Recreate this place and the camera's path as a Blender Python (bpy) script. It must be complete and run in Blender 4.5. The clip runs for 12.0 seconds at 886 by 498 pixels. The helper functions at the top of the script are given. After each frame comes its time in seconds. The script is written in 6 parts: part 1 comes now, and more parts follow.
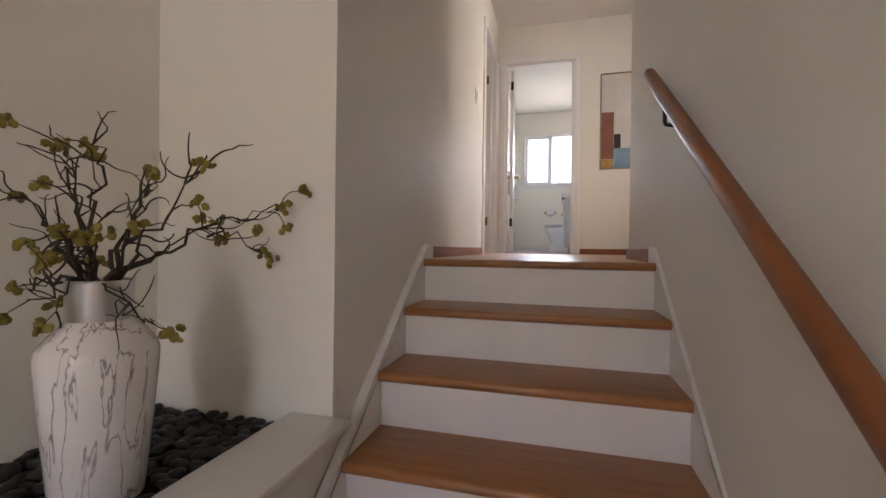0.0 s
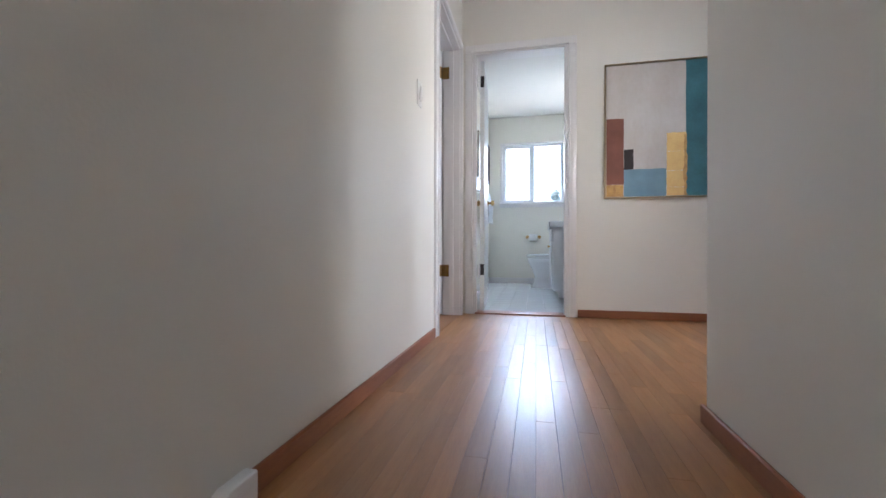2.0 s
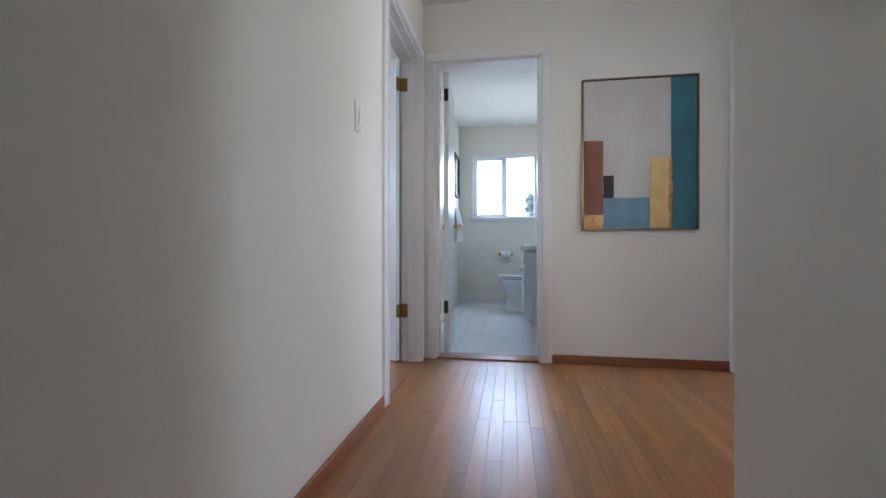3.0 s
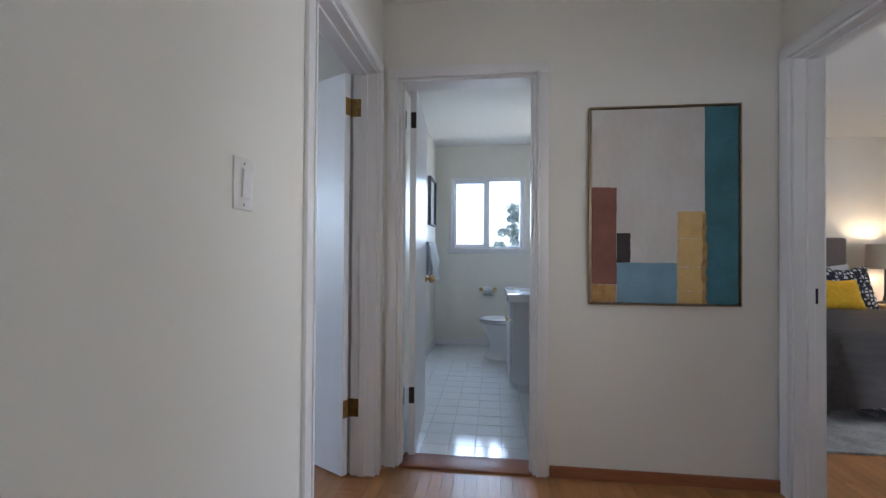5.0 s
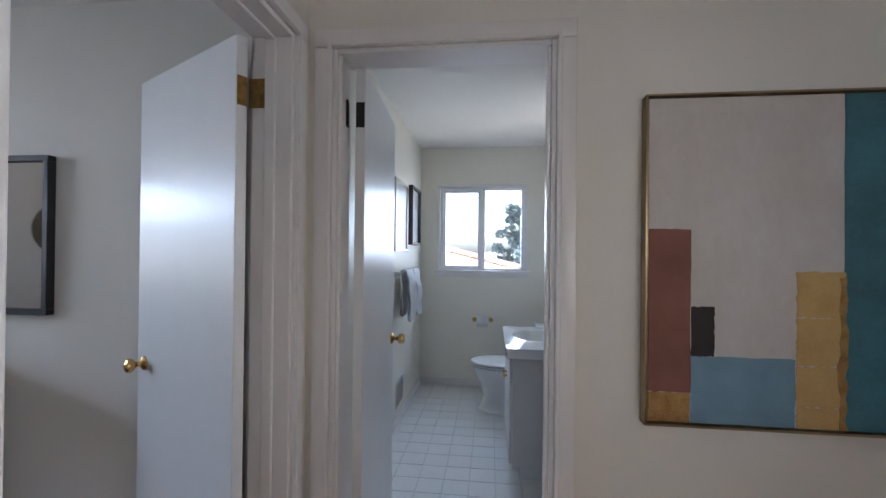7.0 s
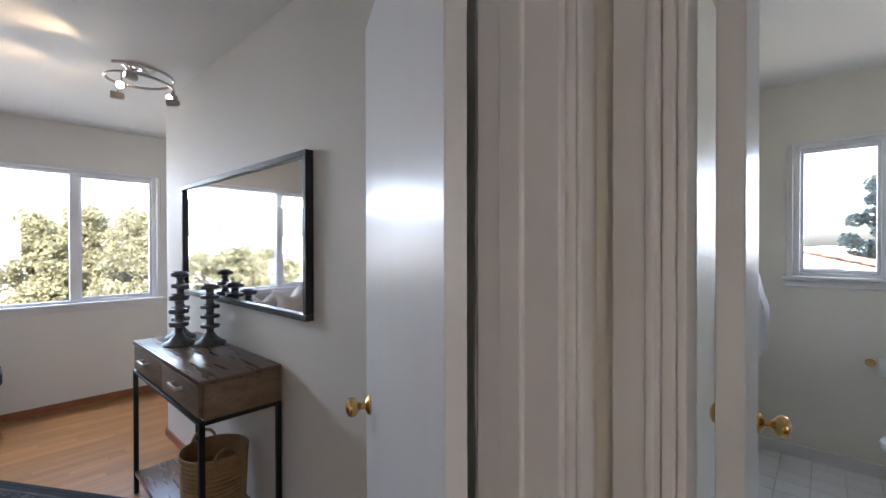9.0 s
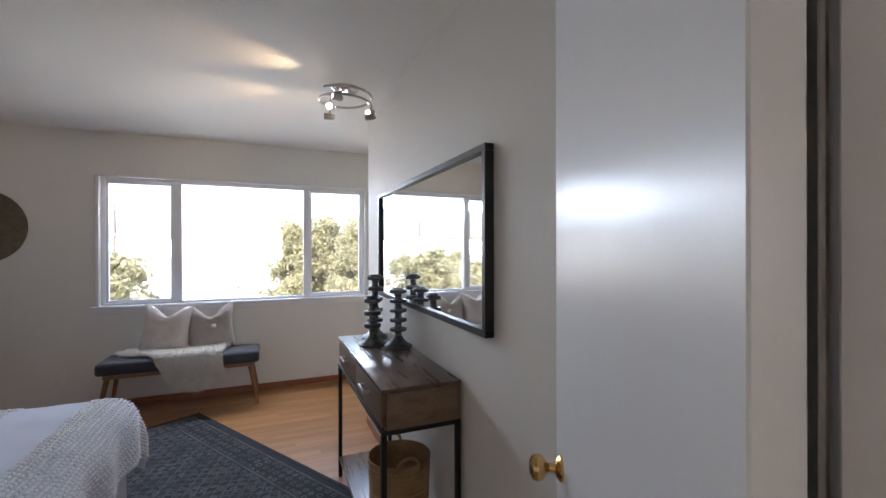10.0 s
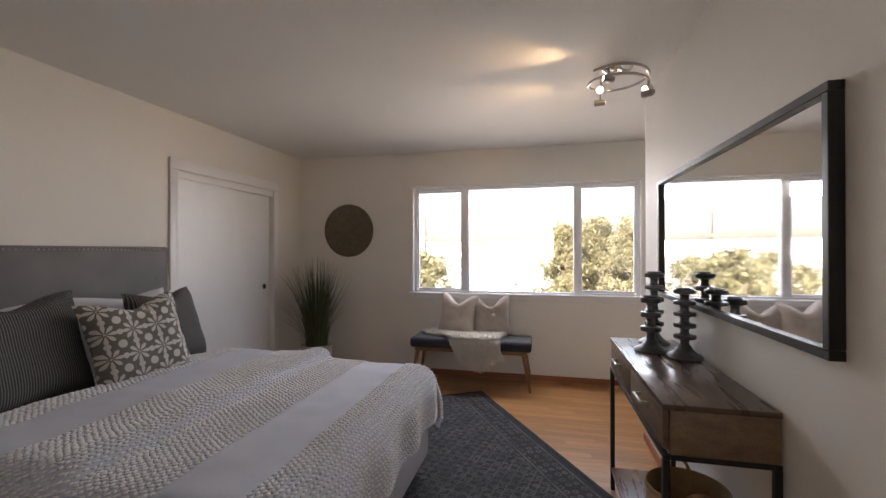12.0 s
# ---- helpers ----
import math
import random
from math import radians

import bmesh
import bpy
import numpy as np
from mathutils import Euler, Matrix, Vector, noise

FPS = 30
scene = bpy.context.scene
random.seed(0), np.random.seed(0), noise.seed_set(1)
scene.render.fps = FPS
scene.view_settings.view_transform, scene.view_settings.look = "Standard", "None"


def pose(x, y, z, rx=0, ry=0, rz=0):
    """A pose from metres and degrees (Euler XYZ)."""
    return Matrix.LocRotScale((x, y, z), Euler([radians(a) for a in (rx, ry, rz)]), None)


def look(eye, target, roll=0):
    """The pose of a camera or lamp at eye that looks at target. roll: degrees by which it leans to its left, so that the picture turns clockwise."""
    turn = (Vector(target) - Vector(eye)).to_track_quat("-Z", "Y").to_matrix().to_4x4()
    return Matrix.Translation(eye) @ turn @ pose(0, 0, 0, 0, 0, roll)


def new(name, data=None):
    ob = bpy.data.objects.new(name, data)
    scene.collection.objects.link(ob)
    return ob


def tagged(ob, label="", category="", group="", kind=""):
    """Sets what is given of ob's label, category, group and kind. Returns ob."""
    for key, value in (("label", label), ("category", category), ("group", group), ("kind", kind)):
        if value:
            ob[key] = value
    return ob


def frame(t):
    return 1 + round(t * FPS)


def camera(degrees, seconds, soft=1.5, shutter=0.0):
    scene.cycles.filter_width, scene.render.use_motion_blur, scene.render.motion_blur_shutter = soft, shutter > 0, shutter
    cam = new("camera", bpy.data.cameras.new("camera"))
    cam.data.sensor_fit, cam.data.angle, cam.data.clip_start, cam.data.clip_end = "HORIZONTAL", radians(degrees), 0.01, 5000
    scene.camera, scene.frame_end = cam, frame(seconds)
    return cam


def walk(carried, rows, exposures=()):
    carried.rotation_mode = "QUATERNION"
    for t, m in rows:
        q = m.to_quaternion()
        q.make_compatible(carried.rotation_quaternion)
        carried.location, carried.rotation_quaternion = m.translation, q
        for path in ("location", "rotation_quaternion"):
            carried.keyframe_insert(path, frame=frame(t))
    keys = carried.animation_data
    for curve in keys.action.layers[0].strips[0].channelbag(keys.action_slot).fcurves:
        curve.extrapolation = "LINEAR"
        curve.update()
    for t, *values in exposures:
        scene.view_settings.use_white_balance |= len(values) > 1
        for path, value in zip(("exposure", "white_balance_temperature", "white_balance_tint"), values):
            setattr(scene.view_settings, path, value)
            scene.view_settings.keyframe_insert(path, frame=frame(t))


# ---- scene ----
# ---- camera and walk ----
cam = camera(93.1, 12.0, 1.5)
PATH = [
    (0, (0.64, 0.414, 0.055), (0.118, 2.345, 0.047), 0.7),
    (0.5, (0.609, 0.815, 0.12), (0.072, 2.742, 0.116), 0.3),
    (1, (0.596, 1.185, 0.209), (0.062, 3.113, 0.206), 0.3),
    (1.5, (0.608, 1.499, 0.37), (0.112, 3.437, 0.368), 0.3),
    (2, (0.57, 1.738, 0.507), (0.137, 3.691, 0.506), 0.1),
    (2.5, (0.6, 1.953, 0.617), (0.232, 3.919, 0.621), 0.2),
    (3, (0.604, 2.148, 0.754), (0.283, 4.122, 0.753), 0.0),
    (5, (0.582, 2.829, 1.117), (0.348, 4.816, 1.138), 0.4),
    (5.5, (0.599, 2.99, 1.213), (0.377, 4.978, 1.236), 0.5),
    (6, (0.628, 3.184, 1.306), (0.423, 5.173, 1.326), 0.4),
    (6.5, (0.621, 3.418, 1.357), (0.425, 5.408, 1.371), 0.3),
    (6.7, (0.614, 3.522, 1.366), (0.417, 5.513, 1.379), 0.4),
    (8.3, (0.452, 4.201, 1.386), (-0.407, 6.006, 1.359), 0.2),
    (8.5, (0.392, 4.263, 1.383), (-0.628, 5.983, 1.361), 0.0),
    (9, (0.244, 4.403, 1.383), (-1.103, 5.881, 1.369), -0.1),
    (9.5, (0.135, 4.495, 1.401), (-1.532, 5.6, 1.393), -0.2),
    (10, (0.016, 4.566, 1.396), (-1.83, 5.337, 1.396), -0.1),
    (10.5, (-0.079, 4.599, 1.388), (-2.033, 5.023, 1.393), -0.0),
    (11, (-0.095, 4.609, 1.389), (-2.093, 4.702, 1.395), 0.0),
    (11.5, (-0.085, 4.603, 1.379), (-2.072, 4.377, 1.384), -0.0),
    (12, (-0.071, 4.584, 1.354), (-2.019, 4.129, 1.361), -0.1),
]
EXPOSURES = [
    (0.0, 3.45, 6700, 20), (1.0, 3.8, 6000, 15), (1.5, 3.85, 5700, 14), (2.0, 3.65, 5500, 12), (2.5, 3.4, 5400, 11), (3.0, 3.2, 5350, 10),
    (5.0, 2.75, 5400, 11), (6.5, 2.65, 5500, 13), (8.5, 2.58, 6000, 15), (9.5, 2.5, 6150, 16), (10.5, 2.33, 6400, 17), (12.0, 2.30, 7300, 21),
]
walk(cam, [(t, look(eye, target, roll)) for t, eye, target, roll in PATH], EXPOSURES)

# ---- world, sun, daylight ----
world = bpy.data.worlds.new("world")
scene.world = world
world.use_nodes = True
wn = world.node_tree
sky = wn.nodes.new("ShaderNodeTexSky")
sky.sky_type, sky.sun_disc = "NISHITA", False
SUN_EL, SUN_AZ = 42.0, 122.0          # azimuth clockwise from +y
sky.sun_elevation, sky.sun_rotation = radians(SUN_EL), radians(SUN_AZ)
sky.dust_density = 3.0
wn.nodes["Background"].inputs["Strength"].default_value = 0.15
wn.links.new(sky.outputs[0], wn.nodes["Background"].inputs["Color"])

sun_data = bpy.data.lights.new("sun", "SUN")
sun_data.energy, sun_data.angle, sun_data.color = 5.0, radians(0.5), (1.0, 0.94, 0.84)
sun = new("sun", sun_data)
az, el = radians(SUN_AZ), radians(SUN_EL)
sun_way = Vector((math.sin(az) * math.cos(el), math.cos(az) * math.cos(el), math.sin(el)))
sun.matrix_world = look(sun_way * 60, (0, 0, 0))


def window_light(name, eye, target, width, height, watts, color, spread=180):
    """Stand-in for the sky's light in an opening; four of the openings are unseen additions."""
    data = bpy.data.lights.new(name, "AREA")
    data.shape, data.size, data.size_y, data.energy, data.color = "RECTANGLE", width, height, watts, color
    data.spread = radians(spread)
    ob = new(name, data)
    ob.matrix_world = look(eye, target)
    return ob


SPOT_W = 3.0
DAY = (0.80, 0.90, 1.0)
window_light("daylight_bedroom", (-4.72, 4.35, 1.93), (-2.5, 4.35, 0.35), 2.3, 0.14, 6.1, DAY, 135)
window_light("daylight_bathroom", (0.515, 8.16, 1.66), (0.515, 6.0, 0.90), 0.75, 0.70, 1.55, DAY, 115)
# Unseen landing opening and lamp, added for the light on the hall's west wall.
window_light("fill_landing_east", (4.05, 3.57, 1.4), (0.9, 5.0, 1.2), 0.75, 1.15, 0.95, (1.0, 0.94, 0.86), 130)
# Made-up warm fill, aimed to brighten the bedroom door jamb and end wall.
window_light("fill_landing_south", (1.66, 3.02, 1.475), (-0.05, 4.93, 1.2), 0.38, 0.52, 0.21, (1.0, 0.85, 0.68), 85)
# Unseen entry opening and lamp, added to warm the planter niche and stairs.
window_light("fill_entry", (0.2, -1.65, 0.3), (0.2, 3, -0.2), 0.55, 0.95, 0.50, (1.0, 0.86, 0.70))

# Added lamp in an unseen guest room opening, brightening the hall through the door.
window_light("fill_guest", (6.08, 5.0, 1.55), (2.0, 4.7, 1.1), 1.1, 1.0, 3.3, (0.92, 0.95, 1.0), 150)

# ---- materials ----
def mat(name, color, rough=0.5, metal=0.0, vary=0.06, grain=0.0, scale=8.0, bump=0.0, bump_scale=60.0, coat=0.0, color2=None, stretch=(1, 1, 1), spec=0.5, detail=4.0, island=False, rand=0.0, sheen=0.0):
    """A procedural surface: colour that varies at two scales, roughness that varies with it, and fine relief."""
    m = bpy.data.materials.new(name)
    m.use_nodes = True
    nt = m.node_tree
    b = nt.nodes["Principled BSDF"]
    b.inputs["Metallic"].default_value = metal
    b.inputs["Coat Weight"].default_value = coat
    b.inputs["Coat Roughness"].default_value = 0.12
    b.inputs["Specular IOR Level"].default_value = spec
    b.inputs["Sheen Weight"].default_value = sheen
    co = nt.nodes.new("ShaderNodeTexCoord")
    mp = nt.nodes.new("ShaderNodeMapping")
    mp.inputs["Scale"].default_value = stretch
    nt.links.new(co.outputs["Object"], mp.inputs["Vector"])
    n1 = nt.nodes.new("ShaderNodeTexNoise")
    n1.inputs["Scale"].default_value, n1.inputs["Detail"].default_value = scale, detail
    n2 = nt.nodes.new("ShaderNodeTexNoise")
    n2.inputs["Scale"].default_value, n2.inputs["Detail"].default_value = scale * 9, 3.0
    nt.links.new(mp.outputs[0], n1.inputs["Vector"])
    nt.links.new(mp.outputs[0], n2.inputs["Vector"])
    mix = nt.nodes.new("ShaderNodeMixRGB")
    c2 = color2 or tuple(c * (1 - 3 * vary) for c in color)
    mix.inputs[1].default_value, mix.inputs[2].default_value = (*color, 1), (*c2, 1)
    add = nt.nodes.new("ShaderNodeMath")
    add.operation = "MULTIPLY_ADD"
    nt.links.new(n2.outputs["Fac"], add.inputs[0])
    add.inputs[1].default_value = grain
    nt.links.new(n1.outputs["Fac"], add.inputs[2])
    rmp = nt.nodes.new("ShaderNodeMapRange")
    rmp.inputs["From Min"].default_value, rmp.inputs["From Max"].default_value = 0.3 + grain * 0.3, 0.7 + grain * 0.7
    nt.links.new(add.outputs[0], rmp.inputs["Value"])
    nt.links.new(rmp.outputs[0], mix.inputs[0])
    out = mix.outputs[0]
    if rand:
        hsv = nt.nodes.new("ShaderNodeHueSaturation")
        nt.links.new(out, hsv.inputs["Color"])
        if island:
            src = nt.nodes.new("ShaderNodeNewGeometry").outputs["Random Per Island"]
        else:
            src = nt.nodes.new("ShaderNodeObjectInfo").outputs["Random"]
        r = nt.nodes.new("ShaderNodeMapRange")
        r.inputs["To Min"].default_value, r.inputs["To Max"].default_value = 1 - rand, 1 + rand
        nt.links.new(src, r.inputs["Value"])
        nt.links.new(r.outputs[0], hsv.inputs["Value"])
        out = hsv.outputs[0]
    nt.links.new(out, b.inputs["Base Color"])
    rr = nt.nodes.new("ShaderNodeMapRange")
    rr.inputs["To Min"].default_value, rr.inputs["To Max"].default_value = max(0.02, rough * 0.88), min(1, rough * 1.12)
    nt.links.new(n1.outputs["Fac"], rr.inputs["Value"])
    nt.links.new(rr.outputs[0], b.inputs["Roughness"])
    if bump:
        n3 = nt.nodes.new("ShaderNodeTexNoise")
        n3.inputs["Scale"].default_value, n3.inputs["Detail"].default_value = bump_scale, 3.0
        nt.links.new(mp.outputs[0], n3.inputs["Vector"])
        bp = nt.nodes.new("ShaderNodeBump")
        bp.inputs["Strength"].default_value, bp.inputs["Distance"].default_value = bump, 0.004
        nt.links.new(n3.outputs["Fac"], bp.inputs["Height"])
        nt.links.new(bp.outputs[0], b.inputs["Normal"])
    return m


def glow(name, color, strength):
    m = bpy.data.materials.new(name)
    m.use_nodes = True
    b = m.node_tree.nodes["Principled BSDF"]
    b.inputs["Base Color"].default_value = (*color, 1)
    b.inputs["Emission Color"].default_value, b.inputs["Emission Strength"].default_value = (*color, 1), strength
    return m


def pane_glass(name, tint=(1, 1, 1), gloss=0.06):
    m = bpy.data.materials.new(name)
    m.use_nodes = True
    nt = m.node_tree
    tr, gl, mx = nt.nodes.new("ShaderNodeBsdfTransparent"), nt.nodes.new("ShaderNodeBsdfGlossy"), nt.nodes.new("ShaderNodeMixShader")
    tr.inputs[0].default_value = (*tint, 1)
    gl.inputs["Roughness"].default_value = 0.01
    mx.inputs[0].default_value = gloss
    nt.links.new(tr.outputs[0], mx.inputs[1])
    nt.links.new(gl.outputs[0], mx.inputs[2])
    nt.links.new(mx.outputs[0], nt.nodes["Material Output"].inputs["Surface"])
    return m


M_WALL = mat("wall_paint", (0.78, 0.75, 0.69), 0.6, vary=0.012, scale=1.3, bump=0.12, bump_scale=130)
M_CEIL = mat("ceiling_paint", (0.80, 0.78, 0.74), 0.75, vary=0.012, scale=1.0, bump=0.2, bump_scale=90)
M_BATH = mat("bathroom_paint", (0.82, 0.79, 0.70), 0.4, vary=0.01, scale=1.5, bump=0.08, bump_scale=120)
M_TRIM = mat("trim_enamel", (0.80, 0.78, 0.77), 0.32, vary=0.012, scale=3, bump=0.05, bump_scale=35)
M_DOOR = mat("door_enamel", (0.78, 0.78, 0.78), 0.33, vary=0.01, scale=2, bump=0.035, bump_scale=25, stretch=(3, 3, 1))
M_RISER = mat("riser_paint", (0.80, 0.77, 0.76), 0.4, vary=0.02, scale=4, grain=0.3, bump=0.05)
M_OAK = mat("oak_plank", (0.42, 0.205, 0.072), 0.36, vary=0.1, grain=0.7, scale=5, stretch=(9, 0.7, 9), bump=0.05, bump_scale=40, color2=(0.31, 0.135, 0.044), rand=0.17, coat=0.06)
M_OAKI = mat("oak_plank_far", (0.42, 0.205, 0.072), 0.36, vary=0.1, grain=0.7, scale=5, stretch=(9, 0.7, 9), bump=0.05, bump_scale=40, color2=(0.31, 0.135, 0.044), rand=0.17, island=True, coat=0.06)
M_TREAD = mat("oak_tread", (0.42, 0.185, 0.062), 0.33, vary=0.1, grain=0.7, scale=5, stretch=(0.7, 9, 9), bump=0.05, bump_scale=40, color2=(0.29, 0.11, 0.034), rand=0.07, coat=0.15)
M_BASEW = mat("stained_baseboard", (0.34, 0.13, 0.055), 0.4, grain=0.5, scale=6, stretch=(0.8, 0.8, 8), color2=(0.24, 0.085, 0.035), vary=0.1)
M_RAIL = mat("stained_rail", (0.25, 0.085, 0.027), 0.36, scale=45, color2=(0.235, 0.078, 0.025), vary=0.02)
M_JOINT = mat("floor_joint", (0.23, 0.10, 0.036), 0.8)
M_TILE = mat("glazed_tile", (0.82, 0.83, 0.83), 0.1, vary=0.01, rand=0.02, scale=4)
M_GROUT = mat("grout", (0.70, 0.70, 0.69), 0.9, vary=0.05)
M_BRASS = mat("brass", (0.72, 0.48, 0.20), 0.2, metal=1.0, vary=0.06, scale=20)
M_OLDBR = mat("aged_brass_hinge", (0.36, 0.22, 0.07), 0.38, metal=1.0, vary=0.15, scale=40)
M_DARKM = mat("dark_bronze", (0.05, 0.042, 0.04), 0.4, metal=0.8, vary=0.1)
M_CHROME = mat("chrome", (0.75, 0.75, 0.76), 0.12, metal=1.0, vary=0.02)
M_NICKEL = mat("brushed_nickel", (0.50, 0.46, 0.42), 0.3, metal=1.0, vary=0.05, scale=30)
M_GLASS = pane_glass("window_glass")
M_SHGLASS = pane_glass("shower_glass", (0.60, 0.67, 0.66), 0.035)
M_VINYL = mat("window_vinyl", (0.80, 0.80, 0.82), 0.35, vary=0.01)


# ---- builders ----
def add_box(bm, x0, x1, y0, y1, z0, z1, bevel=0.0, seg=2):
    m = Matrix.Translation(((x0 + x1) / 2, (y0 + y1) / 2, (z0 + z1) / 2)) @ Matrix.Diagonal((abs(x1 - x0), abs(y1 - y0), abs(z1 - z0), 1))
    r = bmesh.ops.create_cube(bm, size=1.0, matrix=m)
    if bevel:
        es = {e for v in r["verts"] for e in v.link_edges}
        bmesh.ops.bevel(bm, geom=list(es), offset=bevel, segments=seg, affect="EDGES", profile=0.5)
    return bm


def box(x0, x1, y0, y1, z0, z1, bevel=0.0, seg=2):
    return add_box(bmesh.new(), x0, x1, y0, y1, z0, z1, bevel, seg)


def mesh_of(name, bm, material, smooth=True):
    me = bpy.data.meshes.new(name)
    bmesh.ops.recalc_face_normals(bm, faces=bm.faces)
    bm.to_mesh(me)
    bm.free()
    me.materials.append(material)
    if smooth:
        for p in me.polygons:
            p.use_smooth = True
        me.set_sharp_from_angle(angle=radians(38))
    return me


def thing(name, label, category, at=(0, 0, 0), turn=0.0, group="", kind=""):
    ob = new(name)
    ob.matrix_world = pose(*at, 0, 0, turn)
    return tagged(ob, label, category, group, kind)


def part(name, bm, material, parent, label="", at=None, kind=""):
    ob = new(name, mesh_of(name, bm, material))
    ob.parent = parent
    if at is not None:
        ob.matrix_basis = at
    if label or kind:
        tagged(ob, label, kind=kind)
    return ob


def solid(name, bm, material, label, category, kind="structure", group=""):
    return tagged(new(name, mesh_of(name, bm, material)), label, category, group, kind)


def lathe(profile, seg=32, center=(0, 0), squash=1.0):
    """Revolves (radius, z) pairs round the z axis."""
    bm = bmesh.new()
    rings = []
    for r, z in profile:
        if r < 1e-5:
            rings.append([bm.verts.new((center[0], center[1], z))])
        else:
            rings.append([bm.verts.new((center[0] + r * math.cos(2 * math.pi * i / seg), center[1] + squash * r * math.sin(2 * math.pi * i / seg), z)) for i in range(seg)])
    for a, b in zip(rings, rings[1:]):
        for i in range(seg):
            j = (i + 1) % seg
            q = [a[i % len(a)], a[j % len(a)], b[j % len(b)], b[i % len(b)]]
            u = list(dict.fromkeys(q))
            if len(u) > 2:
                bm.faces.new(u)
    return bm


def add_tube(bm, pts, radii, sides=8, cap=True):
    """Sweeps a round section along points."""
    pts = [Vector(p) for p in pts]
    if not hasattr(radii, "__len__"):
        radii = [radii] * len(pts)
    rings = []
    up = Vector((0.13, 0.21, 0.97))
    for i, p in enumerate(pts):
        d = (pts[min(i + 1, len(pts) - 1)] - pts[max(i - 1, 0)]).normalized()
        u = d.cross(up)
        if u.length < 0.05:
            u = d.cross(Vector((1, 0, 0)))
        u.normalize()
        v = d.cross(u)
        up = u.cross(d)
        rings.append([bm.verts.new(p + radii[i] * (math.cos(2 * math.pi * k / sides) * u + math.sin(2 * math.pi * k / sides) * v)) for k in range(sides)])
    for a, b in zip(rings, rings[1:]):
        for k in range(sides):
            j = (k + 1) % sides
            bm.faces.new((a[k], a[j], b[j], b[k]))
    if cap:
        bm.faces.new(rings[0])
        bm.faces.new(rings[-1])
    return bm


def tube(pts, radii, sides=8):
    return add_tube(bmesh.new(), pts, radii, sides)


def arc(c, r, a0, a1, n, u=(1, 0, 0), v=(0, 0, 1)):
    u, v, c = Vector(u), Vector(v), Vector(c)
    return [c + r * (math.cos(radians(a0 + (a1 - a0) * i / n)) * u + math.sin(radians(a0 + (a1 - a0) * i / n)) * v) for i in range(n + 1)]


def wall(name, x0, x1, y0, y1, z0, z1, label, openings=(), material=None):
    """A wall with its thickness; openings (a, b, bottom, top) go through it along its longer side."""
    bm = bmesh.new()
    along_x = (x1 - x0) > (y1 - y0)
    a, end = (x0, x1) if along_x else (y0, y1)
    spans = []
    for o in sorted(openings):
        spans.append((a, o[0], z0, z1))
        if o[2] > z0:
            spans.append((o[0], o[1], z0, o[2]))
        if o[3] < z1:
            spans.append((o[0], o[1], o[3], z1))
        a = o[1]
    spans.append((a, end, z0, z1))
    for s0, s1, b0, b1 in spans:
        if s1 - s0 > 1e-4:
            if along_x:
                add_box(bm, s0, s1, y0, y1, b0, b1)
            else:
                add_box(bm, x0, x1, s0, s1, b0, b1)
    return solid(name, bm, material or M_WALL, label, "wall")


# ---- large structure ----
H = 2.44
LOW = -1.379
bm_w = bmesh.new()
add_box(bm_w, -0.12, 0.0, 1.54, 4.118, LOW, H)
add_box(bm_w, -0.12, 0.0, 4.118, 4.895, LOW, -0.02)
add_box(bm_w, -0.12, 0.0, 4.118, 4.895, 2.035, H)
add_box(bm_w, -0.12, 0.0, 4.895, 5.0, LOW, H)
solid("wall_hall_west", bm_w, M_WALL, "warm white painted hall wall beside the stairs", "wall")
wall("wall_hall_end", -0.24, 2.07, 5.0, 5.12, 0, H, "warm white painted wall at the end of the hall", [(0.086, 0.804, 0, 2.035)])
wall("wall_planter_back", -0.79, -0.12, 1.54, 1.66, LOW, H, "warm white painted wall behind the planter")
wall("wall_planter_side", -0.79, -0.67, -1.72, 1.54, LOW, H, "warm white painted side wall of the planter niche")
wall("wall_entry", -0.79, 1.195, -1.84, -1.72, LOW, H, "plain unseen entry wall with an opening added for the warm fill", [(-0.1, 0.5, -0.2, 0.8)])
wall("wall_stair_east", 1.052, 1.195, -1.72, 3.085, LOW, H, "warm white painted wall carrying the stair handrail")
wall("wall_landing_south", 1.195, 4.12, 2.965, 3.085, 0, H, "plain unseen side landing wall with an opening added for the fill lamp", [(1.46, 1.86, 1.20, 1.75)])
wall("wall_landing_east", 4.0, 4.12, 3.085, 4.05, 0, H, "plain unseen landing end wall with an opening added for light", [(3.17, 3.97, 0.8, 2.0)])
wall("wall_landing_north", 2.07, 4.12, 4.05, 4.12, 0, H, "plain painted wall between landing and guest room")
wall("wall_hall_east", 1.95, 2.07, 4.05, 5.0, 0, H, "warm white painted hall wall with the guest room door", [(4.17, 4.93, 0, 2.035)])
wall("wall_guest_west", 1.95, 2.07, 5.12, 8.1, 0, H, "plain painted guest room wall")
wall("wall_guest_north", 2.07, 6.02, 7.98, 8.1, 0, H, "warm beige painted guest room wall behind the bed")
wall("wall_guest_east", 5.9, 6.02, 4.0, 7.98, 0, H, "plain unseen guest room wall with an opening added for fill light", [(4.4, 5.6, 0.95, 2.05)])
wall("wall_guest_south", 4.12, 5.9, 4.0, 4.12, 0, H, "plain painted guest room wall")
wall("wall_mirror", -3.31, -0.24, 5.31, 5.43, 0, H, "warm white painted bedroom wall behind the console table")
wall("wall_alcove_side", -3.31, -3.19, 5.43, 6.4, 0, H, "plain painted side wall of the bedroom alcove")
wall("wall_alcove_end", -4.555, -3.19, 6.4, 6.52, 0, H, "plain painted end wall of the bedroom alcove")
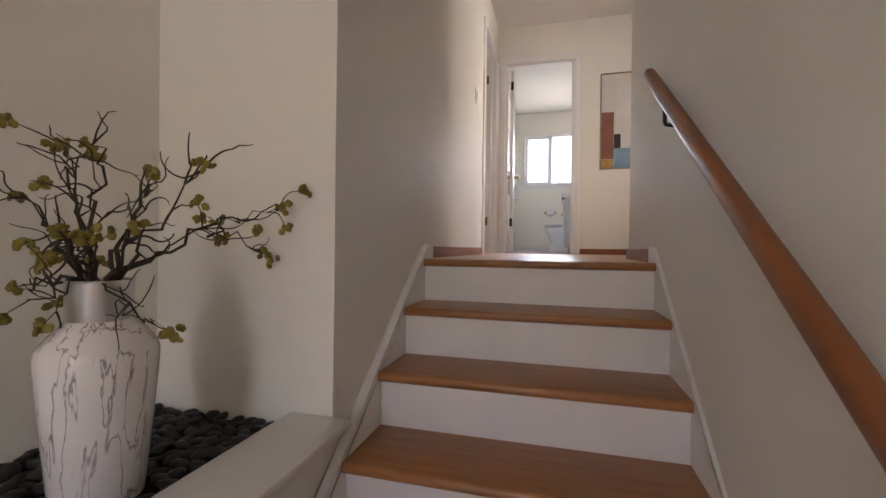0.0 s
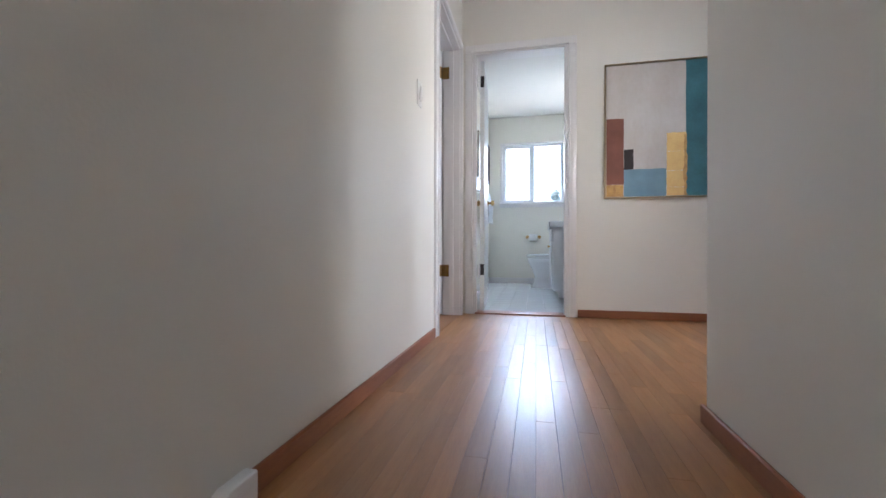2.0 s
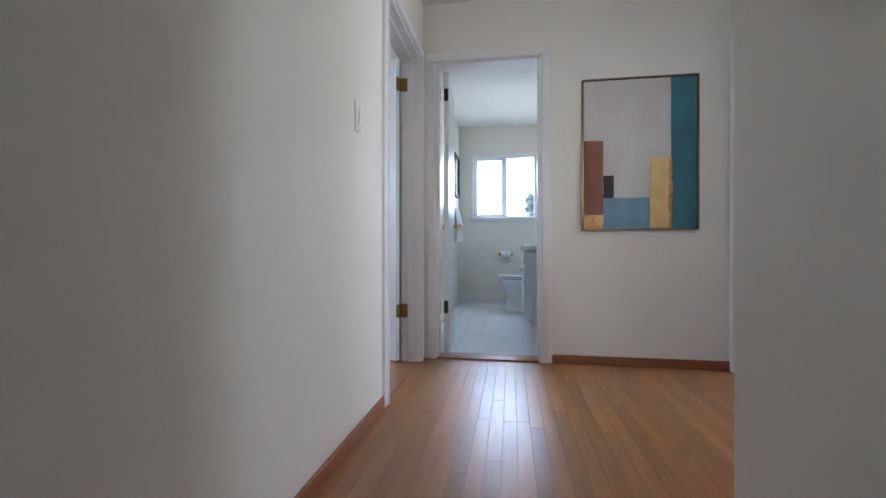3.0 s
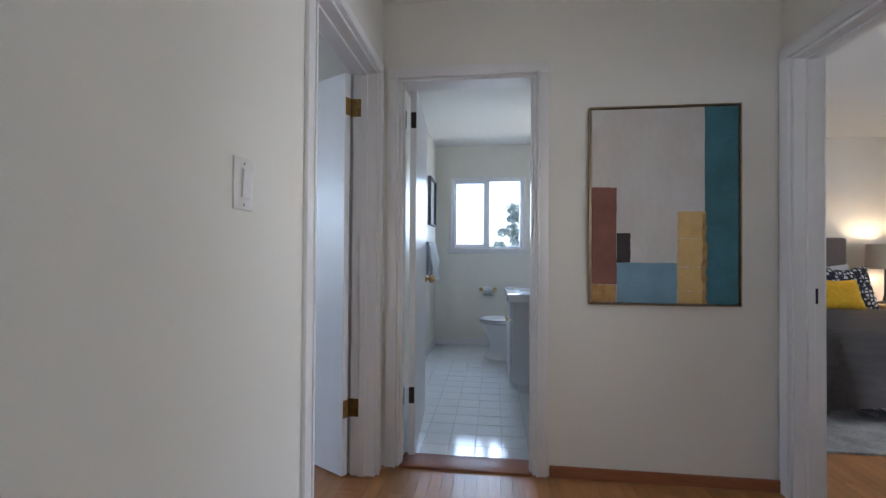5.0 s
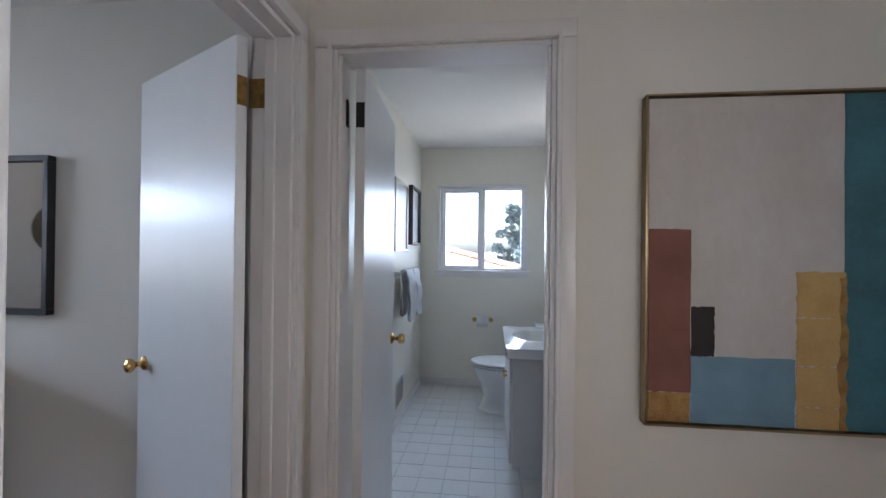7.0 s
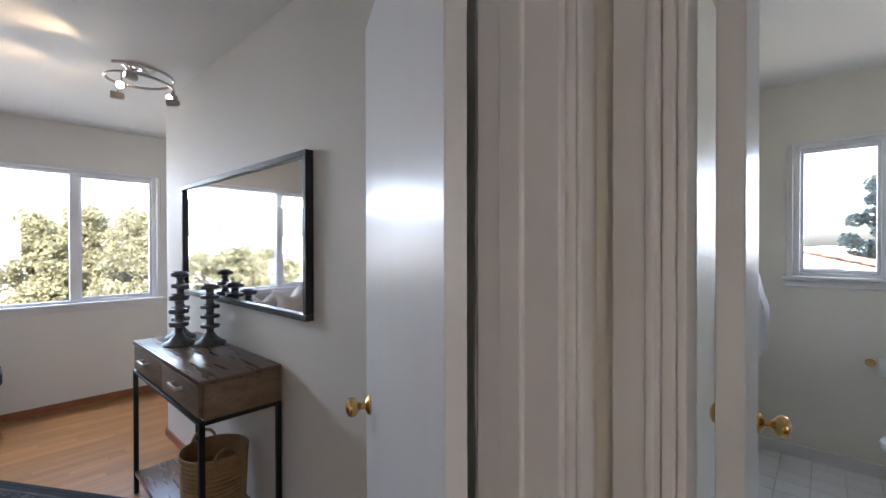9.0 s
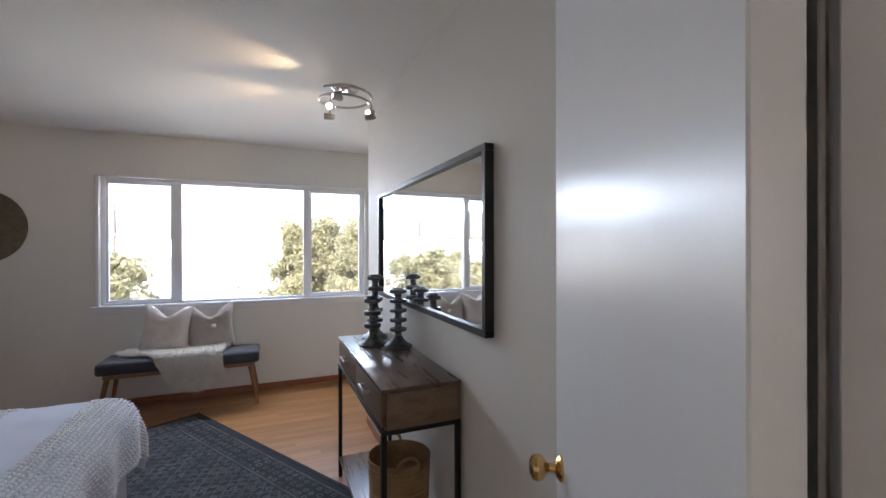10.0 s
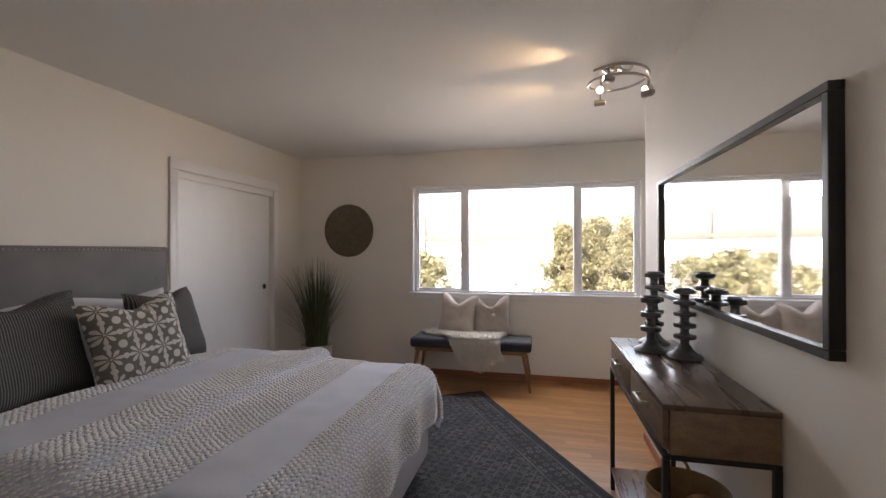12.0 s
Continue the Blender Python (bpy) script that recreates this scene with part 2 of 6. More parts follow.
wall("wall_window", -4.70, -4.555, 1.67, 6.52, 0, H, "warm white painted bedroom wall with a wide window", [(3.20, 5.545, 0.895, 2.045)])
wall("wall_closet", -4.555, -0.12, 1.67, 1.79, 0, H, "warm white painted bedroom wall with a closet opening", [(-4.03, -2.81, 0, 2.0)])
wall("wall_bath_west", -0.24, -0.12, 5.12, 8.1, 0, H, "pale cream painted bathroom side wall", material=M_BATH)
wall("wall_bath_north", -0.12, 1.32, 7.98, 8.1, 0, H, "pale cream painted bathroom wall with a window", [(0.085, 0.945, 1.185, 2.035)], material=M_BATH)
wall("wall_bath_east", 1.20, 1.32, 6.25, 7.98, 0, H, "pale cream painted bathroom wall above the washbasin", material=M_BATH)
wall("wall_shower_side", 1.02, 1.87, 6.05, 6.25, 0, H, "white tiled shower partition wall", material=M_BATH)
wall("wall_shower_back", 1.75, 1.87, 5.12, 6.05, 0, H, "plain white shower back wall", material=M_TILE)
wall("wall_closet_back", -4.1, -2.7, 1.05, 1.11, 0, H, "plain closet back wall")
# Unseen overhang added only to keep direct sun out of the east openings.
solid("sun_block_slab", box(6.02, 7.4, -1.9, 8.15, H, H + 0.12), M_TRIM, "white unseen slab added to block the sun on the east side", "eave")
solid("ceiling", box(-4.75, 6.0195, -1.9, 8.15, H, H + 0.12), M_CEIL, "flat white painted ceiling with fine texture", "ceiling")
bm_s = bmesh.new()
add_box(bm_s, 0.0, 1.052, 2.36, 5.0, -0.2, -0.012)
add_box(bm_s, 1.052, 4.0, 3.085, 5.0, -0.2, -0.012)
floor_hall = solid("floor_hall", bm_s, M_JOINT, "honey oak strip floor of the hall, glossy varnish", "floor")
floor_bed = solid("floor_bedroom", box(-4.555, -0.12, 1.67, 6.4, -0.2, -0.012), M_JOINT, "honey oak strip floor of the bedroom", "floor")
floor_bath = solid("floor_bathroom", box(-0.12, 1.75, 5.12, 7.98, -0.2, -0.004), M_GROUT, "white glazed tile bathroom floor", "floor")
floor_guest = solid("floor_guest", box(2.07, 5.9, 4.12, 7.98, -0.2, -0.012), M_JOINT, "honey oak strip floor of the guest room", "floor")
solid("floor_entry", box(-0.67, 1.052, -1.72, 2.36, LOW - 0.15, LOW), M_TREAD, "oak floor at the foot of the stairs", "floor")

# ---- stairs ----
RISE, GOING, NOSE = 0.197, 0.2575, 2.311
stairs = thing("staircase", "oak treads with white painted risers and skirt boards", "stairs", (0, 0, 0), kind="structure")


def nosed_board(x0, x1, y0, y1, z0, z1):
    """A board with a rounded front edge at y0."""
    bm = bmesh.new()
    r = (z1 - z0) / 2
    prof = [(y1, z1), (y1, z0)] + [(y0 + r - r * math.sin(radians(a)), (z0 + z1) / 2 - r * math.cos(radians(a))) for a in range(0, 181, 22)]
    a = [bm.verts.new((x0, y, z)) for y, z in prof]
    b = [bm.verts.new((x1, y, z)) for y, z in prof]
    bm.faces.new(a)
    bm.faces.new(b[::-1])
    for i in range(len(prof)):
        j = (i + 1) % len(prof)
        bm.faces.new((a[i], b[i], b[j], a[j]))
    return bm


part("landing_nosing", nosed_board(0.0315, 1.046, NOSE, 2.402, -0.035, 0.0), M_TREAD, stairs)
for k in range(1, 7):
    part("tread", nosed_board(0.0315, 1.046, NOSE - GOING * k, NOSE - GOING * (k - 1) + 0.03, -RISE * k - 0.035, -RISE * k), M_TREAD, stairs)
for k in range(0, 7):
    part("riser", box(0.0315, 1.0375, NOSE - GOING * k + 0.03, NOSE - GOING * k + 0.045, -RISE * (k + 1), -RISE * k - 0.036), M_RISER, stairs)


def skirt(x0, x1):
    bm = bmesh.new()
    s = RISE / GOING
    prof = [(2.475, 0.068), (2.395, 0.068), (2.355, 0.044), (0.45, 0.044 - s * 1.905), (0.45, LOW), (0.9, LOW), (2.475, -0.15)]
    a = [bm.verts.new((x0, y, z)) for y, z in prof]
    b = [bm.verts.new((x1, y, z)) for y, z in prof]
    bm.faces.new(a)
    bm.faces.new(b[::-1])
    for i in range(len(prof)):
        j = (i + 1) % len(prof)
        bm.faces.new((a[i], b[i], b[j], a[j]))
    bmesh.ops.bevel(bm, geom=list(bm.edges), offset=0.003, segments=1, affect="EDGES")
    return bm


part("skirt_board", skirt(0.0005, 0.031), M_TRIM, stairs)
part("skirt_board", skirt(1.038, 1.0515), M_TRIM, stairs)

# handrail on metal brackets
rail = thing("handrail", "reddish stained wooden handrail on dark metal brackets", "handrail", (0.985, 0.40, LOW))
ra, rb = Vector((0, 0.0, -0.534 - LOW)), Vector((0, 1.84, 0.757 - LOW))
bm = bmesh.new()
d = (rb - ra).normalized()
side, upv = Vector((1, 0, 0)), Vector((0, -d.z, d.y))
rings = []
for tt, k in [(0.0, 0.7), (0.006, 0.95), (0.014, 1.0)] + [(0.014 + 0.972 * q / 40, 1.0) for q in range(1, 41)] + [(0.994, 0.95), (1.0, 0.7)]:
    c = ra.lerp(rb, tt)
    rings.append([bm.verts.new(c + k * (0.020 * math.copysign(abs(math.cos(a)) ** 0.75, math.cos(a)) * side + 0.024 * math.copysign(abs(math.sin(a)) ** 0.75, math.sin(a)) * upv)) for a in (2 * math.pi * i / 20 for i in range(20))])
for a, b in zip(rings, rings[1:]):
    for i in range(20):
        bm.faces.new((a[i], a[(i + 1) % 20], b[(i + 1) % 20], b[i]))
bm.faces.new(rings[0]), bm.faces.new(rings[-1])
part("rail", bm, M_RAIL, rail)
for yy in (0.25, 1.566):
    c = ra.lerp(rb, yy / 1.84)
    br = part("bracket", tube([(0.062, c.y, c.z - 0.100), (0.012, c.y, c.z - 0.092), (0.003, c.y, c.z - 0.089), (0.0, c.y, c.z - 0.082), (0.0, c.y + 0.004, c.z - 0.030)], 0.0065, 10), M_DARKM, rail, "dark bronze bracket")
    part("rosette", lathe([(0, 0), (0.030, 0), (0.031, 0.008), (0.026, 0.016), (0.012, 0.020), (0, 0.020)], 24), M_DARKM, br, at=pose(0.0665, c.y, c.z - 0.10, 0, -90, 0))
    part("saddle", box(-0.009, 0.009, -0.030, 0.030, -0.0275, -0.0235, 0.001, 1), M_DARKM, br, at=Matrix.Translation(c) @ d.to_track_quat("Y", "Z").to_matrix().to_4x4())

# ---- baseboards ----


def baseboard(x0, x1, y0, y1, material, h=0.058, label="stained wooden baseboard"):
    return solid("baseboard", box(x0, x1, y0, y1, 0.0, h, 0.004, 1), material, label, "baseboard")


baseboard(0.0005, 0.014, 2.477, 4.060, M_BASEW)
baseboard(1.0385, 1.0515, 2.477, 3.098, M_BASEW)
baseboard(1.052, 3.9, 3.0855, 3.098, M_BASEW)
baseboard(0.872, 1.949, 4.986, 4.9995, M_BASEW)
baseboard(-4.5545, -4.541, 1.80, 6.38, M_BASEW)
baseboard(-3.31, -0.26, 5.296, 5.3095, M_BASEW)
baseboard(-3.324, -3.3105, 5.296, 6.38, M_BASEW)
baseboard(-4.54, -4.10, 1.7905, 1.804, M_BASEW)
baseboard(-2.735, -0.13, 1.7905, 1.804, M_BASEW)
baseboard(-0.1195, -0.108, 6.0, 7.968, M_TRIM, 0.085, "white tiled bathroom baseboard")
baseboard(-0.1195, 1.19, 7.968, 7.9795, M_TRIM, 0.085, "white tiled bathroom baseboard")


# ---- doors ----
def knob(parent, at):
    k = part("knob", lathe([(0, -0.001), (0.027, -0.001), (0.027, 0.004), (0.020, 0.010), (0.010, 0.014), (0.009, 0.026), (0.014, 0.032), (0.024, 0.040), (0.027, 0.050), (0.024, 0.060), (0.012, 0.066), (0, 0.067)], 24), M_BRASS, parent, "polished brass knob", at=at)
    return k


def hinge(parent, at, metal=None):
    bm = box(-0.034, 0.0, -0.0015, 0.0015, -0.045, 0.045)
    add_box(bm, 0.004, 0.034, -0.0015, 0.0015, -0.045, 0.045)
    for z in (-0.036, -0.018, 0.0, 0.018, 0.036):
        add_tube(bm, [(0.0, -0.004, z - 0.0085), (0.0, -0.004, z + 0.0085)], 0.006, 10)
    return part("hinge", bm, metal or M_OLDBR, parent, "dark bronze hinge" if metal else "aged brass hinge", at=at)


def door(name, label, at, width, t, head, hinge_far, leaf_angle, leaf_len, gap=0.022, shift=0.0, stop=None, cw=0.066, hinge_y=None, metal=None):
    """Casings on both faces, jambs, stops and an open leaf. x runs across the opening, y into the wall."""
    d = thing(name, label, "door", kind="structure")
    d.matrix_world = at
    ct = 0.017
    for y0, y1 in ((-ct, -0.0005), (t + 0.0005, t + ct)):
        for x0, x1 in ((-cw, 0.0), (width, width + cw)):
            part("casing", box(x0, x1, y0, y1, 0.0, head - 0.0005, 0.004), M_TRIM, d)
        part("casing", box(-cw, width + cw, y0, y1, head, head + cw, 0.004), M_TRIM, d)
        e0, e1 = (y0 - 0.006, y0 - 0.0003) if y0 < 0 else (y1 + 0.0003, y1 + 0.006)
        for x0, x1 in ((-0.014, -0.001), (width + 0.001, width + 0.014)):
            part("casing_bead", box(x0, x1, e0, e1, 0.0, head + 0.0135, 0.0025), M_TRIM, d)
        part("casing_bead", box(-0.0005, width + 0.0005, e0, e1, head + 0.001, head + 0.0135, 0.0025), M_TRIM, d)
    j = 0.016
    for x0, x1 in ((0.0005, j), (width - j, width - 0.0005)):
        part("jamb", box(x0, x1, -0.004, t + 0.004, 0.0, head - 0.001, 0.002, 1), M_TRIM, d)
    part("jamb", box(j + 0.0005, width - j - 0.0005, -0.004, t + 0.004, head - j, head - 0.0015, 0.002, 1), M_TRIM, d)
    s0, s1 = stop or (t - 0.075, t - 0.042)
    for x0, x1 in ((j + 0.0005, j + 0.012), (width - j - 0.012, width - j - 0.0005)):
        part("stop", box(x0, x1, s0, s1, 0.0, head - j - 0.001, 0.002, 1), M_TRIM, d)
    if stop is None:
        part("stop", box(j + 0.0125, width - j - 0.0125, s0, s1, head - j - 0.012, head - j - 0.0005, 0.002, 1), M_TRIM, d)
    hx = width - j - 0.003 if hinge_far else j + 0.003
    leaf = part("door_leaf", box(0.004, leaf_len, -0.0175, 0.0175, 0.012, head - j - 0.004, 0.002, 1), M_DOOR, d, "glossy white painted flush door leaf", at=pose(hx + shift, t + gap, 0, 0, 0, leaf_angle))
    for sgn in (1, -1):
        knob(leaf, pose(leaf_len - 0.062, sgn * 0.0175, 0.94, -90 * sgn, 0, 0))
    part("latch_plate", box(leaf_len - 0.0005, leaf_len + 0.001, -0.012, 0.012, 0.91, 0.97), M_BRASS, leaf)
    for z in (0.34, 1.85):
        hinge(d, pose(hx + (0.0025 if hinge_far else -0.0025), t - 0.02 if hinge_y is None else hinge_y, z, 0, 0, 90), metal)
        part("hinge_plate", box(0.0022, 0.0038, -0.0150, 0.0150, z - 0.044, z + 0.044), metal or M_OLDBR, leaf, "metal hinge plate let into the door edge")
    return d


door("door_1", "white painted bedroom door standing open with brass knob", pose(0.0, 4.118, 0, 0, 0, 90), 0.777, 0.12, 2.035, True, 61.8, 0.685, 0.017, -0.026, None, 0.056)
door("door_2", "white painted bathroom door standing open with brass knob", pose(0.086, 5.0, 0), 0.718, 0.12, 2.035, False, 94.2, 0.680, -0.024, 0.0420, (0.004, 0.045), 0.058, 0.072, M_DARKM)
door("door_3", "white painted guest room door standing open", pose(1.95, 4.93, 0, 0, 0, -90), 0.76, 0.12, 2.035, True, 88, 0.72)
part("strike_plate", box(0.0165, 0.0175, 0.05, 0.095, 0.90, 0.97), M_DARKM, bpy.data.objects["door_3"])
solid("trim", box(0.103, 0.787, 4.985, 5.135, -0.01, 0.012, 0.004), M_BASEW, "stained wooden threshold of the bathroom door", "threshold")
solid("trim", box(-0.135, 0.0, 4.135, 4.878, -0.02, 0.003, 0.002, 1), M_TREAD, "oak threshold board in the bedroom doorway", "threshold")
solid("trim", box(1.95, 2.07, 4.19, 4.91, -0.02, 0.003, 0.002, 1), M_TREAD, "oak threshold board in the guest room doorway", "threshold")

# sliding closet doors
cl = thing("door_4", "white sliding closet doors in a painted frame, shut", "closet door", (-2.81, 1.79, 0), kind="structure")
for x0, x1 in ((0.0, 0.072), (-1.292, -1.22)):
    part("casing", box(x0, x1, 0.0005, 0.018, 0.0, 1.995, 0.004), M_TRIM, cl)
part("casing", box(-1.292, 0.072, 0.0005, 0.018, 1.9955, 2.085, 0.004), M_TRIM, cl)
part("track_cover", box(-1.219, -0.001, -0.06, 0.004, 1.93, 1.995, 0.002), M_TRIM, cl)
p1 = part("door_leaf", box(-0.66, -0.004, -0.032, -0.006, 0.012, 1.945, 0.002, 1), M_DOOR, cl)
p2 = part("door_leaf", box(-1.215, -0.60, -0.066, -0.040, 0.012, 1.945, 0.002, 1), M_DOOR, cl)
part("finger_pull", lathe([(0, 0.002), (0.014, 0.003), (0.022, 0.006), (0.026, 0.004), (0.027, 0.0)], 20), M_DARKM, p2, "dark round recessed finger pull", at=pose(-1.13, -0.040, 0.98, -90, 0, 0))


# ---- windows ----
def window(name, label, at, width, z0, z1, t, panes, mull, sill_over):
    """A vinyl slider in an opening. x runs across, y inwards (0: wall face), panes: (x0, x1, inset)."""
    w = thing(name, label, "window", kind="structure")
    w.matrix_world = at
    f = 0.034
    ya, yb = -t * 0.62, -t * 0.62 + 0.06
    for b in ((0.0005, f, z0 + 0.0005, z1 - 0.0005), (width - f, width - 0.0005, z0 + 0.0005, z1 - 0.0005), (f + 0.0005, width - f - 0.0005, z1 - f, z1 - 0.0005), (f + 0.0005, width - f - 0.0005, z0 + 0.0005, z0 + f * 0.6)):
        part("window_frame", box(b[0], b[1], ya, yb, b[2], b[3], 0.003), M_VINYL, w)
    for x0, x1 in mull:
        part("mullion", box(x0, x1, ya + 0.004, yb + 0.006, z0 + f * 0.6 + 0.0005, z1 - f - 0.0005, 0.003), M_VINYL, w)
    for x0, x1, sash in panes:
        za, zb = z0 + f * 0.6, z1 - f
        if sash:
            s = 0.018
            for b in ((x0, x0 + s, za + 0.001, zb - 0.001), (x1 - s, x1, za + 0.001, zb - 0.001), (x0 + s + 0.0005, x1 - s - 0.0005, zb - s * 1.3, zb - 0.001), (x0 + s + 0.0005, x1 - s - 0.0005, za + 0.001, za + s * 1.3)):
                part("sash", box(b[0], b[1], ya + 0.012, yb - 0.012, b[2], b[3], 0.002, 1), M_VINYL, w)
            x0, x1, za, zb = x0 + s, x1 - s, za + s * 1.3, zb - s * 1.3
        g = part("pane", box(x0 + 0.001, x1 - 0.001, ya + 0.026, ya + 0.030, za + 0.001, zb - 0.001), M_GLASS, w)
        g.visible_shadow = False
    for b in ((-0.03, -0.0005, z0, z1 - 0.0005), (width + 0.0005, width + 0.03, z0, z1 - 0.0005), (-0.03, width + 0.03, z1, z1 + 0.022)):
        part("casing", box(b[0], b[1], 0.0005, 0.014, b[2], b[3], 0.003, 1), M_TRIM, w)
    part("window_sill", box(-sill_over, width + sill_over, -0.02, 0.045, z0 - 0.022, z0 - 0.0005, 0.005), M_TRIM, w)
    part("apron", box(-sill_over + 0.015, width + sill_over - 0.015, 0.0005, 0.014, z0 - 0.07, z0 - 0.0225, 0.003, 1), M_TRIM, w)
    return w


window("window_1", "wide white vinyl sliding window overlooking trees and the city", pose(-4.555, 5.545, 0, 0, 0, -90), 2.345, 0.895, 2.045, 0.145, [(0.036, 0.57, True), (0.635, 1.725, False), (1.80, 2.309, True)], [(0.57, 0.635), (1.725, 1.80)], 0.05)
window("window_2", "white vinyl sliding bathroom window with painted sill", pose(0.945, 7.98, 0, 0, 0, 180), 0.86, 1.185, 2.035, 0.12, [(0.036, 0.40, False), (0.455, 0.824, True)], [(0.40, 0.455)], 0.055)

# ---- bedroom ----
M_LINEN = mat("lavender_linen", (0.62, 0.63, 0.71), 0.85, vary=0.02, scale=6, grain=0.3, bump=0.25, bump_scale=350)
M_TUFT = mat("cream_tufts", (0.86, 0.85, 0.87), 0.95, vary=0.04, scale=20, bump=0.2, bump_scale=260, color2=(0.82, 0.80, 0.78), rand=0.04, island=True, sheen=0.6)
M_SHEET = mat("white_sheet", (0.74, 0.735, 0.775), 0.85, vary=0.02, scale=5, bump=0.2, bump_scale=300)
M_HEAD = mat("grey_velvet", (0.20, 0.19, 0.19), 0.8, vary=0.05, scale=5, bump=0.2, bump_scale=250, sheen=0.3)
M_BASEF = mat("pale_grey_upholstery", (0.55, 0.53, 0.55), 0.9, vary=0.03, bump=0.3, bump_scale=300)
M_STUD = mat("nickel_stud", (0.75, 0.73, 0.7), 0.2, metal=1.0)
M_BLACK = mat("black_frame", (0.018, 0.017, 0.020), 0.42, vary=0.1, scale=20)
M_IRON = mat("black_iron", (0.02, 0.018, 0.018), 0.5, metal=0.3, vary=0.1)
M_MIRROR = mat("mirror_glass", (0.86, 0.87, 0.87), 0.03, metal=1.0, vary=0.0)
M_MANGO = mat("mango_wood", (0.27, 0.185, 0.115), 0.5, grain=0.8, scale=4, stretch=(1.2, 4, 9), color2=(0.115, 0.07, 0.042), vary=0.1, bump=0.08, bump_scale=50)
M_MTOP = mat("dark_wood_top", (0.13, 0.078, 0.052), 0.28, grain=0.8, scale=4, stretch=(1.0, 9, 9), color2=(0.095, 0.056, 0.038), vary=0.1, coat=0.2)
M_PEWTER = mat("pewter_metal", (0.17, 0.175, 0.18), 0.35, metal=0.85, vary=0.15, scale=30, bump=0.15, bump_scale=120)
M_RATTAN = mat("woven_grass", (0.42, 0.27, 0.13), 0.75, grain=0.5, scale=14, color2=(0.24, 0.14, 0.06), bump=0.6, bump_scale=90)
M_SEAGR = mat("olive_seagrass", (0.20, 0.17, 0.115), 0.85, grain=0.6, scale=22, color2=(0.13, 0.105, 0.065), bump=0.6, bump_scale=140)
M_NAVY = mat("charcoal_upholstery", (0.035, 0.037, 0.048), 0.75, vary=0.08, bump=0.25, bump_scale=200, sheen=0.2)
M_LEG = mat("walnut_leg", (0.30, 0.145, 0.06), 0.4, grain=0.5, scale=8, stretch=(6, 6, 1), color2=(0.21, 0.095, 0.04))
M_FUR = mat("sheepskin", (0.92, 0.88, 0.82), 0.95, vary=0.05, scale=12, color2=(0.82, 0.79, 0.73), rand=0.06, island=True, sheen=0.6)


def thin_fibre(m, share):
    """Lets some light pass through thin fibres or leaves."""
    nt = m.node_tree
    pb = nt.nodes["Principled BSDF"]
    tr = nt.nodes.new("ShaderNodeBsdfTranslucent")
    nt.links.new(pb.inputs["Base Color"].links[0].from_socket, tr.inputs["Color"])
    ms = nt.nodes.new("ShaderNodeMixShader")
    ms.inputs[0].default_value = share
    nt.links.new(pb.outputs[0], ms.inputs[1])
    nt.links.new(tr.outputs[0], ms.inputs[2])
    nt.links.new(ms.outputs[0], nt.nodes["Material Output"].inputs["Surface"])


thin_fibre(M_FUR, 0.45)
M_CREAM = mat("cream_cushion", (0.56, 0.49, 0.44), 0.9, vary=0.03, bump=0.3, bump_scale=260)
M_GREIGE = mat("greige_cushion", (0.40, 0.34, 0.30), 0.7, vary=0.04, bump=0.3, bump_scale=260, sheen=0.3)
M_BLADE = mat("dark_grass_blade", (0.040, 0.062, 0.024), 0.5, rand=0.35, island=True, vary=0.1, color2=(0.07, 0.09, 0.035))
M_POT = mat("cream_pot", (0.52, 0.44, 0.35), 0.7, grain=0.4, scale=12, bump=0.4, bump_scale=70)
M_PLATE = mat("white_plastic", (0.78, 0.76, 0.73), 0.35, vary=0.01)


def striped(name, a, b, scale, axis=0):
    """Woven stripes of two colours."""
    m = mat(name, a, 0.9, vary=0.03, bump=0.3, bump_scale=260)
    nt = m.node_tree
    co = next(n for n in nt.nodes if n.type == "TEX_COORD")
    wv = nt.nodes.new("ShaderNodeTexWave")
    wv.bands_direction = "XYZ"[axis]
    wv.inputs["Scale"].default_value, wv.inputs["Distortion"].default_value = scale, 0.15
    nt.links.new(co.outputs["Object"], wv.inputs["Vector"])
    ramp = nt.nodes.new("ShaderNodeValToRGB")
    ramp.color_ramp.elements[0].position, ramp.color_ramp.elements[1].position = 0.68, 0.82
    nt.links.new(wv.outputs["Fac"], ramp.inputs[0])
    mx = nt.nodes.new("ShaderNodeMixRGB")
    b_in = nt.nodes["Principled BSDF"].inputs["Base Color"]
    nt.links.new(ramp.outputs[0], mx.inputs[0])
    nt.links.new(b_in.links[0].from_socket, mx.inputs[1])
    mx.inputs[2].default_value = (*b, 1)
    nt.links.new(mx.outputs[0], b_in)
    return m


